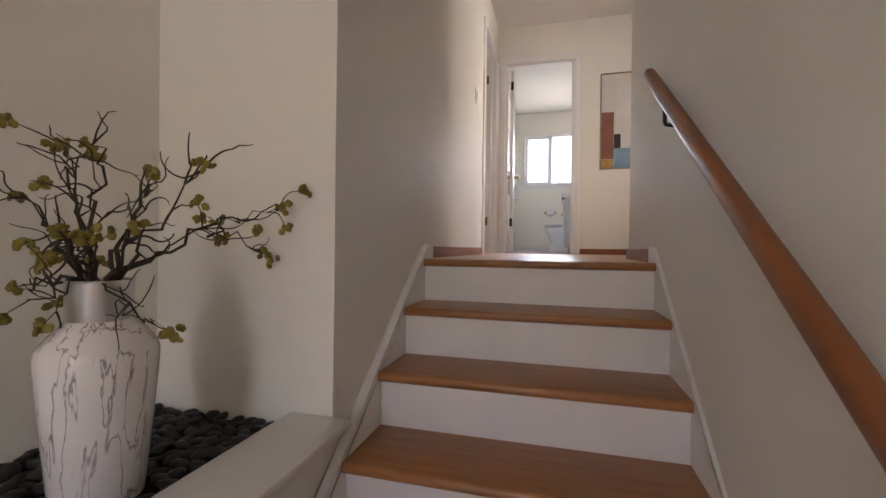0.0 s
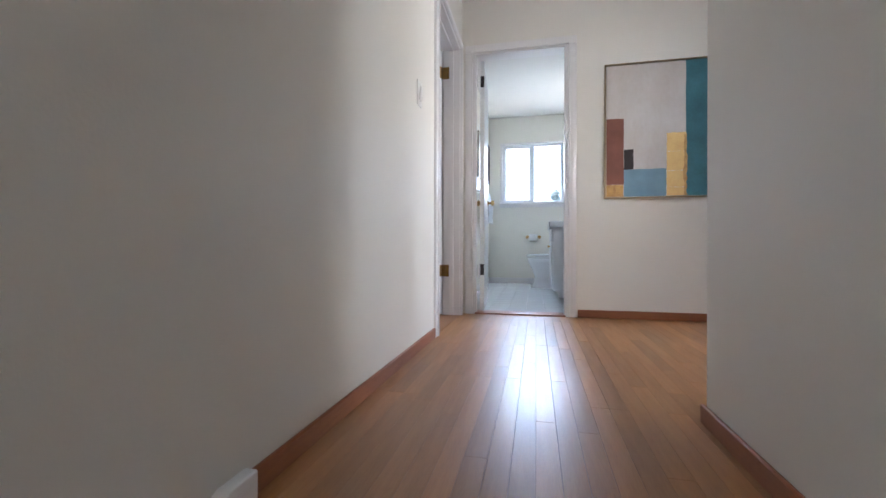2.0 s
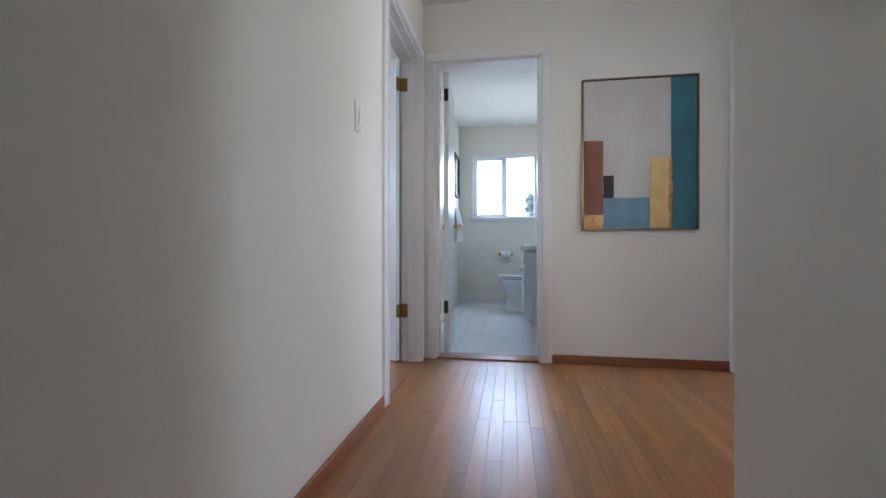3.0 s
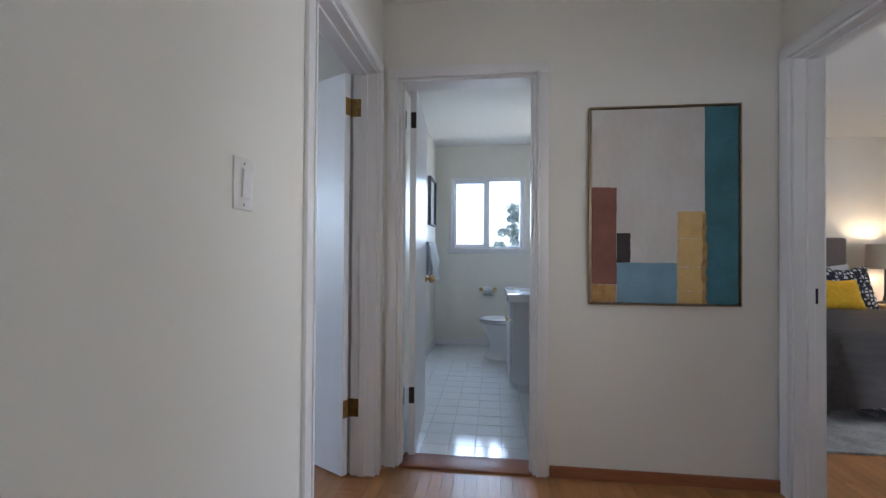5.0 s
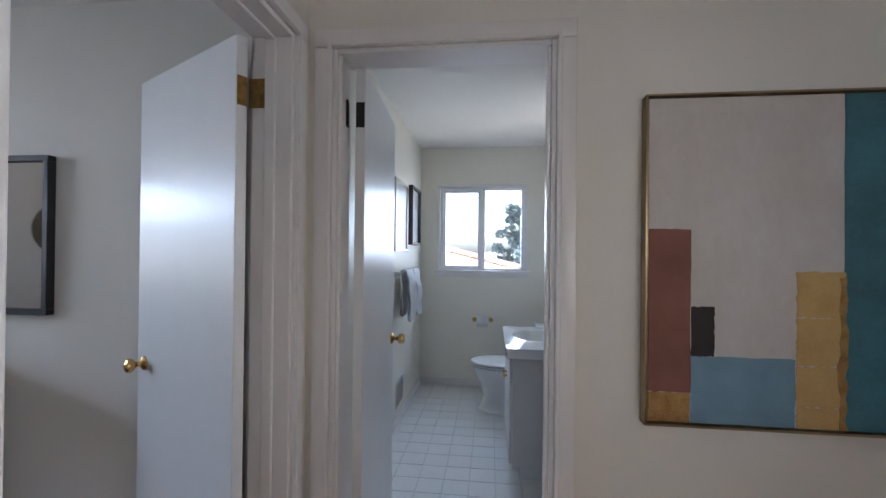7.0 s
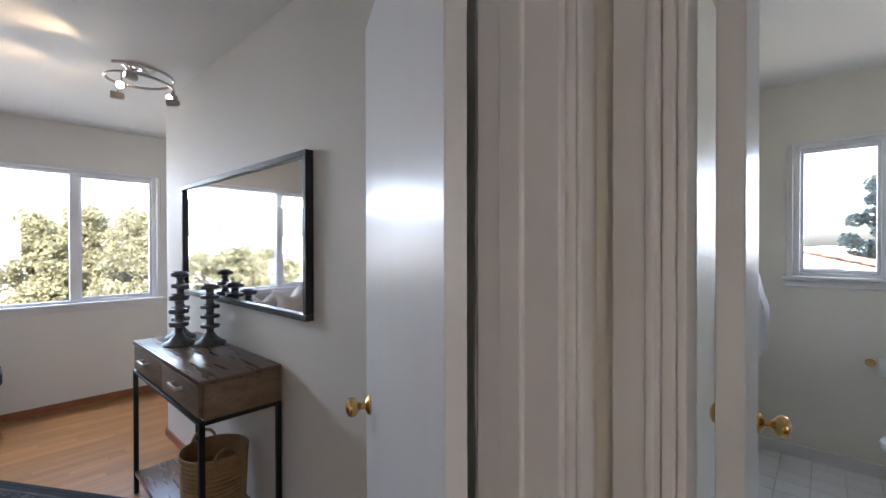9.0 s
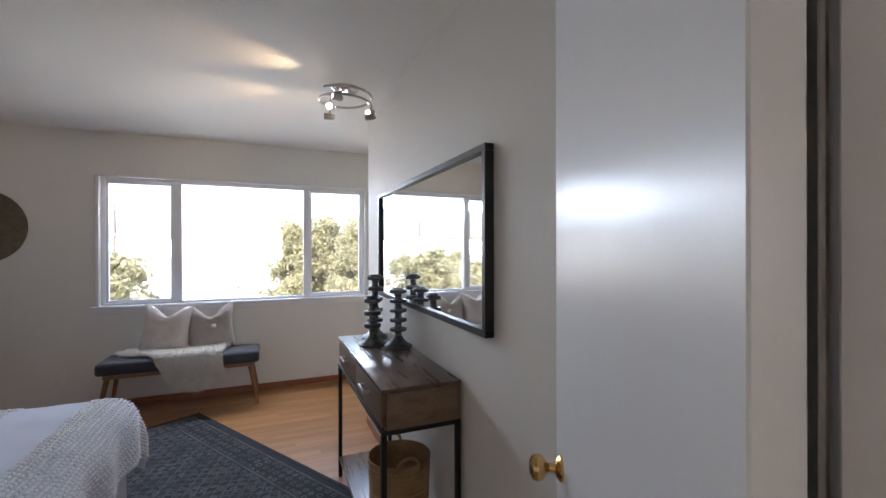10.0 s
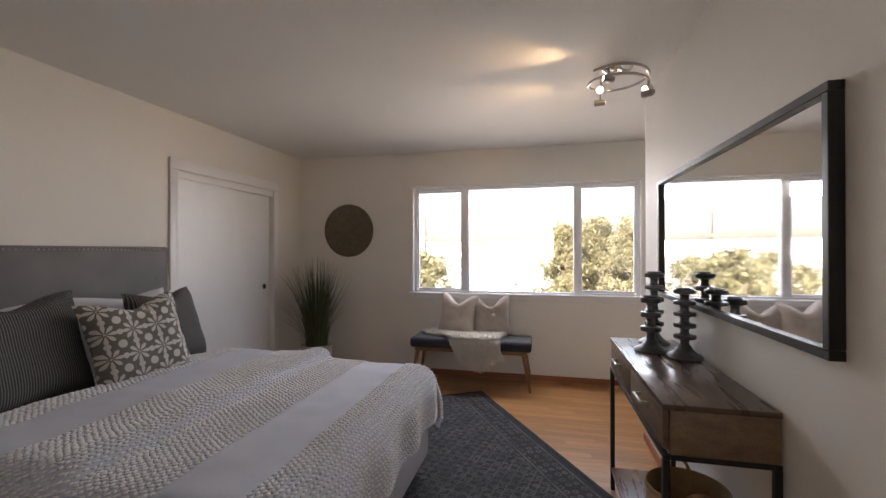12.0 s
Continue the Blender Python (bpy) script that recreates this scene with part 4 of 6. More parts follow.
# ceiling spot lamp
lamp = thing("ceiling_spotlight", "brushed nickel spiral ceiling lamp with five small spots, lit", "ceiling lamp", (-2.72, 5.03, 2.44))
part("canopy", lathe([(0, 0), (0.085, 0), (0.085, -0.012), (0.07, -0.022), (0, -0.024)], 32), M_CHROME, lamp, at=pose(-0.01, 0, -0.001))
spiral = [Vector((0.165 * math.cos(a), 0.165 * math.sin(a), -0.045 - 0.075 * i / 60)) for i, a in ((k, radians(-60 + k * 8.4)) for k in range(61))]
part("spiral_rail", tube(spiral, 0.008, 8), M_NICKEL, lamp)
part("stem", tube([(0, 0, -0.02), (0.02, -0.05, -0.045), tuple(spiral[2])], 0.006, 8), M_NICKEL, lamp)
M_BULB = glow("lit_bulb", (1.0, 0.86, 0.66), 7.0)
for i, (aim_x, aim_y, aim_z), upward in ((4, (0.25, -1.0, 0.10), True), (18, (0.6, -0.7, -0.35), False), (32, (-0.25, -1.0, 0.08), True), (45, (0.85, -0.35, -0.25), False), (58, (-0.7, -0.7, 0.04), True)):
    p = spiral[i]
    c = p + Vector((0, 0, -0.075))
    part("drop", tube([p, c], 0.005, 6), M_NICKEL, lamp)
    turn = Vector((aim_x, aim_y, aim_z)).to_track_quat("Z", "Y").to_matrix().to_4x4()
    sp = part("spot_head", lathe([(0, -0.03), (0.014, -0.03), (0.020, -0.02), (0.022, 0.035), (0.019, 0.035), (0.017, 0.028)], 18), M_NICKEL, lamp, at=Matrix.Translation(c) @ turn)
    part("bulb", lathe([(0.0165, 0.026), (0.012, 0.030), (0, 0.031)], 16), M_BULB, sp, "glowing bulb")
    if not upward:
        continue
    data = bpy.data.lights.new("spot_glow", "SPOT")
    data.energy, data.color, data.spot_size, data.spot_blend, data.shadow_soft_size = SPOT_W, (1.0, 0.72, 0.42), radians(58), 0.9, 0.012
    so = new("spot_glow", data)
    w = Vector((-2.72, 5.03, 2.44)) + c
    so.matrix_world = look(w + 0.045 * Vector((aim_x, aim_y, aim_z)).normalized(), w + Vector((aim_x, aim_y, aim_z)))

# woven wall disc
prof = [(0, 0.03)]
for i in range(24):
    r = 0.0125 * i
    prof += [(r + 0.003, 0.030), (r + 0.007, 0.035), (r + 0.0115, 0.030)]
prof += [(0.302, 0.024), (0.302, 0.012), (0.295, 0.002), (0, 0.001)]
ob = new("wall_disc", mesh_of("wall_disc", lathe(prof, 64), M_SEAGR))
ob.matrix_world = pose(-4.555, 2.423, 1.585, 0, 90, 0)
tagged(ob, "round olive woven seagrass disc hanging on the wall", "wall decoration")

# grass plant
pl = thing("potted_grass", "tall dark green ornamental grass in a cream pot", "potted plant", (-4.22, 2.20, 0))
part("pot", lathe([(0, 0), (0.125, 0), (0.135, 0.02), (0.155, 0.20), (0.162, 0.325), (0.166, 0.335), (0.158, 0.338), (0.15, 0.32), (0.14, 0.30), (0, 0.30)], 32), M_POT, pl)
rng = random.Random(8)
bm = bmesh.new()
for i in range(420):
    a, r = rng.uniform(0, 2 * math.pi), 0.12 * math.sqrt(rng.random())
    lean, ht = rng.uniform(0.02, 0.42) * (0.4 + r / 0.12), rng.uniform(0.45, 1.0)
    ca, sa = math.cos(a), math.sin(a)
    wd = rng.uniform(0.003, 0.006)
    prev = None
    bend = rng.uniform(1.5, 2.6)
    if rng.random() < 0.09:
        lean, ht = lean + 0.16, ht * 0.8
    for k in range(6):
        f = k / 5
        rr = r + lean * 0.62 * f ** bend
        zz = 0.30 + ht * (f - 0.12 * lean * f ** 3)
        ww = wd * (1 - f ** 2) + 0.0006
        c = Vector((rr * ca, rr * sa, zz))
        s = Vector((-sa, ca, 0)) * ww
        cur = (bm.verts.new(c - s), bm.verts.new(c + s))
        if prev:
            bm.faces.new((prev[0], prev[1], cur[1], cur[0]))
        prev = cur
part("blades", bm, M_BLADE, pl, "dense tuft of narrow grass blades", kind="stuff")

# bench with throw and cushions
bn = thing("bench", "charcoal upholstered bench on splayed walnut legs", "bench", (-4.315, 3.89, 0))
part("seat", box(-0.185, 0.185, -0.605, 0.605, 0.375, 0.475, 0.028, 4), M_NAVY, bn)
part("rail", box(-0.15, 0.15, -0.56, 0.56, 0.34, 0.3745, 0.004), M_LEG, bn)
for sx in (-1, 1):
    for sy in (-1, 1):
        part("leg", tube([(sx * 0.175, sy * 0.590, 0.0), (sx * 0.14, sy * 0.530, 0.3395)], [0.012, 0.021], 12), M_LEG, bn)

fur = thing("sheepskin_throw", "white fluffy sheepskin draped over the bench", "throw", (-4.315, 3.82, 0.476))


def fur_point(u, v):
    """u along the bench, v from the back over the front edge."""
    reach = 0.04 + 0.41 / (1 + math.exp(-(u - 0.36) * 16)) - 0.14 * max(0.0, u - 0.80) / 0.2 + 0.05 * noise.noise((u * 5, 0.3, 0))
    back = -0.13 + 0.05 * math.sin(u * 6)
    d = back + v * (reach - back)
    x, dz = drape(d, 0.20, 0.045, 0.08) if d > 0 else (d, 0.0)
    a = -0.41 + 0.80 * u + 0.03 * math.sin(v * 6 + 1) + 0.02 * noise.noise((u * 3, v * 5, 2.0))
    return Vector((x, a * (1 - 0.08 * max(0.0, v - 0.5)) + 0.03 * max(0.0, v - 0.5), 0.012 - dz))


bm = bmesh.new()
g = [[bm.verts.new(fur_point(i / 30, k / 24)) for k in range(25)] for i in range(31)]
for i in range(30):
    for k in range(24):
        bm.faces.new((g[i][k], g[i + 1][k], g[i + 1][k + 1], g[i][k + 1]))
g2 = [[bm.verts.new(v.co + Vector((-0.006, 0, -0.010))) for v in col] for col in g]
for i in range(30):
    for k in range(24):
        bm.faces.new((g2[i][k], g2[i][k + 1], g2[i + 1][k + 1], g2[i + 1][k]))
part("hide", bm, M_FUR, fur)
vs, fs = [], []
rng = random.Random(6)
for i in range(26000):
    u, v = rng.random(), rng.random()
    p, q = fur_point(u, v), fur_point(u, min(1.05, v + 0.03))
    du = (q - p).normalized()
    nrm = du.cross(Vector((0, 1, 0)))
    nrm = -nrm if nrm.z + nrm.x < 0 else nrm
    tip = p + nrm * rng.uniform(0.020, 0.060) + du * rng.uniform(0.0, 0.060) + Vector((rng.uniform(-0.012, 0.012), rng.uniform(-0.02, 0.02), rng.uniform(-0.008, 0.004)))
    s = Vector((rng.uniform(-1, 1), rng.uniform(-1, 1), 0.2)).normalized() * 0.0055
    o = len(vs)
    vs += [tuple(p - s), tuple(p + s), tuple(tip)]
    fs.append((o, o + 1, o + 2))
me = bpy.data.meshes.new("wool")
me.from_pydata(vs, [], fs)
me.materials.append(M_FUR)
ob = new("wool", me)
ob.parent = fur
tagged(ob, "long soft wool", kind="stuff")
cushion("cream_cushion", "cream cushion propped on the bench against the sill", M_CREAM, pose(-4.40, 3.73, 0.685, -14, 4, 82), 0.41, 0.44, 0.15, 21, 0.10, "cushion", "bench cushions")
cb = cushion("greige_cushion", "greige satin cushion with a pearl button on the bench", M_GREIGE, pose(-4.43, 4.08, 0.675, -12, -3, 96), 0.40, 0.42, 0.15, 22, 0.11, "cushion", "bench cushions")
part("button", lathe([(0, -0.006), (0.018, -0.004), (0.022, 0.004), (0.012, 0.012), (0, 0.014)], 16), M_PLATE, cb, "large pearl button", at=pose(0.02, -0.072, 0.0, 90, 0, 0))


# outlets and switches
def wall_plate(name, label, at, w, h):
    t = thing(name, label, "outlet" if "outlet" in name else "switch")
    t.matrix_world = at
    part("plate", box(-w / 2, w / 2, -0.006, -0.0005, -h / 2, h / 2, 0.003), M_PLATE, t)
    return t


for at in (pose(-4.555, 2.93, 0.29, 0, 0, 90), pose(-2.78, 5.31, 0.36)):
    o = wall_plate("wall_outlet", "white plastic wall outlet plate", at, 0.07, 0.115)
    for z in (-0.026, 0.026):
        part("socket", box(-0.016, 0.016, -0.009, -0.0065, z - 0.017, z + 0.017, 0.002, 1), M_PLATE, o)
sw = wall_plate("light_switch", "white plastic wall switch with a wide rocker paddle", pose(0.0, 3.746, 1.275, 0, 0, 90), 0.076, 0.122)
part("rocker_frame", box(-0.0195, 0.0195, -0.0085, -0.0065, -0.0365, 0.0365, 0.001, 1), M_PLATE, sw)
part("rocker", box(-0.0165, 0.0165, -0.0050, 0.0, -0.0330, 0.0330, 0.0012, 1), M_PLATE, sw, at=pose(0, -0.0095, 0, 5, 0, 0))
for z in (-0.048, 0.048):
    part("screw", lathe([(0, 0.0), (0.0032, 0.0), (0.0028, 0.0012), (0, 0.0014)], 12), M_NICKEL, sw, at=pose(0, -0.0061, z, 90, 0, 0))

# ---- hall: painting and planter ----
M_CANVAS = mat("painted_canvas", (0.63, 0.605, 0.595), 0.75, vary=0.04, scale=4, grain=0.35, stretch=(1.3, 1, 0.7), bump=0.3, bump_scale=45, color2=(0.52, 0.475, 0.435))
M_RUST = mat("rust_paint", (0.245, 0.095, 0.065), 0.7, vary=0.07, scale=12, bump=0.3, bump_scale=50)
M_TEAL = mat("teal_paint", (0.055, 0.185, 0.235), 0.65, vary=0.12, scale=9, grain=0.5, bump=0.3, bump_scale=50)
M_SKYB = mat("sky_blue_paint", (0.19, 0.32, 0.42), 0.65, vary=0.06, scale=10, bump=0.3, bump_scale=50)
M_UMBER = mat("umber_paint_and_gap_shade", (0.035, 0.026, 0.026), 0.7, vary=0.08, scale=12, bump=0.3, bump_scale=50)
M_LEAFG = mat("gold_leaf", (0.62, 0.43, 0.17), 0.42, metal=0.35, vary=0.1, scale=14, grain=0.5, bump=0.4, bump_scale=60, color2=(0.50, 0.32, 0.11))
M_LEAFO = mat("worn_gold_leaf", (0.52, 0.33, 0.10), 0.4, metal=0.45, scale=26, grain=0.6, bump=0.5, bump_scale=70, color2=(0.22, 0.10, 0.035))
M_GOLDF = mat("champagne_frame", (0.36, 0.27, 0.15), 0.35, metal=0.8, vary=0.08)
PW, PH = 0.698, 0.97
pt = thing("painting", "abstract painting of colour blocks in a thin gold frame", "painting", (1.055, 4.9995, 0.872))
# Umber backing puts the shade of the gap round the canvas into colour.
part("backing", box(0.0075, PW - 0.0075, -0.0015, -0.0005, 0.0075, PH - 0.0075), M_UMBER, pt, "backing coloured dark to imitate shade in the gap round the canvas")
part("canvas", box(0.0115, PW - 0.0115, -0.030, -0.002, 0.0115, PH - 0.0115, 0.001, 1), M_CANVAS, pt, "grey white canvas with brush marks")
for b in ((0, PW, 0, 0.007), (0, PW, PH - 0.007, PH), (0, 0.007, 0.0072, PH - 0.0072), (PW - 0.007, PW, 0.0072, PH - 0.0072)):
    part("frame_bar", box(b[0], b[1], -0.040, -0.001, b[2], b[3], 0.0015, 1), M_GOLDF, pt)


def paint_block(name, material, x0, x1, z0, z1, lift, label, seed, ragged=0.0016):
    """A patch of thick paint with an uneven edge; x and z as shares of the canvas."""
    rng = random.Random(seed)
    bm = bmesh.new()
    a, b, c, d = 0.012 + x0 * (PW - 0.024), 0.012 + x1 * (PW - 0.024), 0.012 + z0 * (PH - 0.024), 0.012 + z1 * (PH - 0.024)
    n = 14
    ring = []
    wob = lambda: rng.uniform(-ragged, ragged)
    for i in range(n):
        ring.append((a + (b - a) * i / n, c + (wob() if z0 > 0 else 0)))
    for i in range(n):
        ring.append((b + (wob() if x1 < 1 else 0), c + (d - c) * i / n))
    for i in range(n):
        ring.append((b - (b - a) * i / n, d + (wob() if z1 < 1 else 0)))
    for i in range(n):
        ring.append((a + (wob() if x0 > 0 else 0), d - (d - c) * i / n))
    f = bm.faces.new([bm.verts.new((x, -0.0302, z)) for x, z in ring])
    r = bmesh.ops.extrude_face_region(bm, geom=[f])
    bmesh.ops.translate(bm, verts=[v for v in r["geom"] if isinstance(v, bmesh.types.BMVert)], vec=(0, -lift, 0))
    part(name, bm, material, pt, label)


paint_block("teal_block", M_TEAL, 0.777, 1.0, 0.0, 1.0, 0.0012, "teal painted strip", 1)
paint_block("rust_block", M_RUST, 0.0, 0.175, 0.092, 0.595, 0.0012, "rust red painted block", 2)
paint_block("dark_block", M_UMBER, 0.177, 0.272, 0.205, 0.357, 0.0010, "small dark brown block", 3)
paint_block("blue_block", M_SKYB, 0.177, 0.592, 0.0, 0.205, 0.0008, "sky blue painted block", 4)
paint_block("old_gold_block", M_LEAFO, 0.0, 0.172, 0.0, 0.090, 0.0014, "worn gold leaf patch", 6)
for i, (z0, z1) in enumerate(((0.0, 0.063), (0.065, 0.185), (0.187, 0.33), (0.332, 0.468))):
    paint_block("gold_leaf_block", M_LEAFG, 0.596, 0.774 + 0.008 * (i % 2), z0, z1, 0.0022 + 0.0002 * i, "pale gold leaf sheet", 8 + i, 0.0028)
paint_block("worn_edge", M_LEAFO, 0.757, 0.786, 0.0, 0.452, 0.0034, "worn brown edge of the gold leaf", 15, 0.0050)

M_PEB = mat("black_river_pebble", (0.013, 0.013, 0.015), 0.45, vary=0.15, scale=30, rand=0.5)
M_SOIL = mat("black_gravel_bed", (0.008, 0.008, 0.009), 0.9, vary=0.1, scale=40, bump=0.5)
planter = thing("planter", "built-in white planter box filled with black river pebbles", "planter", (0, 0, LOW), kind="structure")
part("planter_wall", box(-0.125, -0.0005, -0.9, 1.5395, 0.0, -0.4775 - LOW), M_TRIM, planter)
part("planter_cap", box(-0.145, 0.066, -0.92, 1.5395, -0.477 - LOW, -0.455 - LOW, 0.006), M_TRIM, planter, "white painted ledge")
part("bed", box(-0.6695, -0.1255, -0.9, 1.5395, 0.0, -0.510 - LOW), M_SOIL, planter)
rng = random.Random(21)
peb_meshes = []
for i in range(6):
    bm = bmesh.new()
    bmesh.ops.create_icosphere(bm, subdivisions=2, radius=1.0)
    for v in bm.verts:
        k = 1 + 0.16 * noise.noise(v.co * 1.3 + Vector((i * 5.0, 0, 0)))
        v.co = Vector((v.co.x * 0.027 * k, v.co.y * 0.021 * k, v.co.z * 0.012 * k))
    peb_meshes.append(mesh_of("pebble", bm, M_PEB))
n = 0
for j in range(26):
    for i in range(12):
        px, py = -0.655 + i * 0.0445 + (j % 2) * 0.02 + rng.uniform(-0.008, 0.008), 0.62 + j * 0.0355 + rng.uniform(-0.007, 0.007)
        if px > -0.15 or n >= 300 or (px + 0.322) ** 2 + (py - 1.10) ** 2 < 0.105 ** 2:
            continue
        ob = new("pebble", peb_meshes[rng.randrange(6)])
        ob.parent = planter
        ob.matrix_basis = pose(px, py, -0.510 - LOW + 0.011 + rng.uniform(-0.003, 0.010), rng.uniform(-22, 22), rng.uniform(-22, 22), rng.uniform(0, 360))
        n += 1


def marble(name):
    m = mat(name, (0.72, 0.69, 0.68), 0.16, vary=0.04, scale=5, coat=0.4)
    nt = m.node_tree
    co = next(n for n in nt.nodes if n.type == "TEX_COORD")
    mp = nt.nodes.new("ShaderNodeMapping")
    mp.inputs["Scale"].default_value = (1, 1, 0.17)
    mp.inputs["Rotation"].default_value = (0.25, 0.35, 0)
    nt.links.new(co.outputs["Object"], mp.inputs["Vector"])
    nz = nt.nodes.new("ShaderNodeTexNoise")
    nz.inputs["Scale"].default_value, nz.inputs["Detail"].default_value, nz.inputs["Distortion"].default_value = 30.0, 10.0, 0.35
    nt.links.new(mp.outputs[0], nz.inputs["Vector"])
    ramp = nt.nodes.new("ShaderNodeValToRGB")
    e = ramp.color_ramp.elements
    e[0].position, e[0].color = 0.474, (0, 0, 0, 1)
    e[1].position, e[1].color = 0.526, (0, 0, 0, 1)
    p = ramp.color_ramp.elements.new(0.5)
    p.color = (0.9, 0.9, 0.9, 1)
    nt.links.new(nz.outputs["Fac"], ramp.inputs[0])
    mx = nt.nodes.new("ShaderNodeMixRGB")
    b_in = nt.nodes["Principled BSDF"].inputs["Base Color"]
    n2 = nt.nodes.new("ShaderNodeTexNoise")
    n2.inputs["Scale"].default_value, n2.inputs["Detail"].default_value = 9.0, 2.0
    nt.links.new(mp.outputs[0], n2.inputs["Vector"])
    mr = nt.nodes.new("ShaderNodeMapRange")
    mr.inputs["From Min"].default_value, mr.inputs["From Max"].default_value = 0.30, 0.52
    nt.links.new(n2.outputs["Fac"], mr.inputs["Value"])
    mu = nt.nodes.new("ShaderNodeMath")
    mu.operation = "MULTIPLY"
    nt.links.new(ramp.outputs[0], mu.inputs[0])
    nt.links.new(mr.outputs[0], mu.inputs[1])
    nt.links.new(mu.outputs[0], mx.inputs[0])
    nt.links.new(b_in.links[0].from_socket, mx.inputs[1])
    mx.inputs[2].default_value = (0.17, 0.135, 0.15, 1)
    nt.links.new(mx.outputs[0], b_in)
    return m


VX, VY, VZ = -0.314, 1.10, -0.500
vase = thing("vase", "tall white marbled vase with a silver neck among pebbles", "vase", (VX, VY, VZ))
part("body", lathe([(0, 0), (0.07162, 0), (0.08213, 0.00573), (0.08499, 0.02865), (0.09836, 0.1719), (0.107, 0.2769), (0.1089, 0.3199), (0.105, 0.3362), (0.08595, 0.3629), (0.0659, 0.3839), (0.06112, 0.3915), (0.0573, 0.3868), (0, 0.3629)], 48), marble("white_marble"), vase, "white glazed body with dark marble veins")
part("neck", lathe([(0.06016, 0.3896), (0.06112, 0.3935), (0.06016, 0.4699), (0.06207, 0.4765), (0.05825, 0.4765), (0.05443, 0.3935)], 40), mat("brushed_silver", (0.62, 0.62, 0.63), 0.3, metal=1.0, vary=0.04, stretch=(1, 1, 0.1), scale=30), vase, "brushed silver neck")

M_TWIG = mat("dark_twig", (0.055, 0.038, 0.028), 0.8, vary=0.15, scale=40, grain=0.4, bump=0.4, bump_scale=160)
M_BUD = mat("olive_leaflet", (0.26, 0.205, 0.03), 0.65, vary=0.12, scale=60, rand=0.3, island=True, bump=0.3, bump_scale=200)
sprays = thing("willow_branches", "curly dark willow branches with olive green leaflets in the vase", "branches", (VX, VY, VZ + 0.38))
rng = random.Random(31)
leaf_spots = []


def inside(p):
    """Keeps a twig off the walls behind the planter."""
    return Vector((max(p.x, -0.32), min(p.y, 0.405), p.z))


def tendril(p, d, length, r):
    """A thin twig that curls round and ends in a hook."""
    n = max(6, int(length / 0.009))
    ax = Vector((rng.uniform(-0.5, 0.5), rng.choice((-1, 1)), rng.uniform(-0.5, 0.5))).normalized()
    bend = rng.uniform(0.05, 0.30)
    pts = [p.copy()]
    for i in range(n):
        if rng.random() < 0.22:
            ax = -ax
        if rng.random() < 0.20:
            d = (d + 0.7 * Vector((rng.uniform(-1, 1), rng.uniform(-1, 1), rng.uniform(-1, 1)))).normalized()
        d = (d + bend * (1 + i / n) * d.cross(ax)).normalized()
        p = inside(p + d * (length / n))
        pts.append(p.copy())
    tw = bmesh.new()
    add_tube(tw, pts, [r * (1 - 0.7 * i / n) + 0.0004 for i in range(n + 1)], 5)
    part("twig", tw, M_TWIG, sprays)
    return pts[-1]


def branch(start, end, r, twigs, leaves, strands=1, rise=0.04):
    """A knotty branch of one or more twined strands from the vase's mouth to a tip."""
    p0, p1 = Vector(start), Vector(end)
    n = max(7, int((p1 - p0).length / 0.026))
    for s in range(strands):
        pts = []
        for i in range(n + 1):
            t = i / n
            w = 0.017 * min(1, 4 * t) * (1 if i < n else 0.4)
            pts.append(inside(p0.lerp(p1, t) + Vector((rng.uniform(-w, w), rng.uniform(-w, w), rng.uniform(-w, w) + rise * math.sin(t * math.pi)))))
        rr = r * (1 if s == 0 else 0.55)
        tw = bmesh.new()
        add_tube(tw, pts, [rr * (1 - 0.72 * i / n) * rng.uniform(0.85, 1.15) for i in range(n + 1)], 6)
        part("branch", tw, M_TWIG, sprays)
    tip = (p1 - p0).normalized()
    leaf_spots.append((pts[-1], tip))
    for k in range(twigs):
        i = rng.randint(int(n * 0.3), n)
        d = (tip * 0.6 + Vector((rng.uniform(-1, 1), rng.uniform(-1, 1), rng.uniform(-0.7, 0.9)))).normalized()
        q = tendril(pts[i], d, rng.uniform(0.06, 0.15), rr * 0.42 + 0.0006)
        if k < leaves:
            leaf_spots.append((q, d))


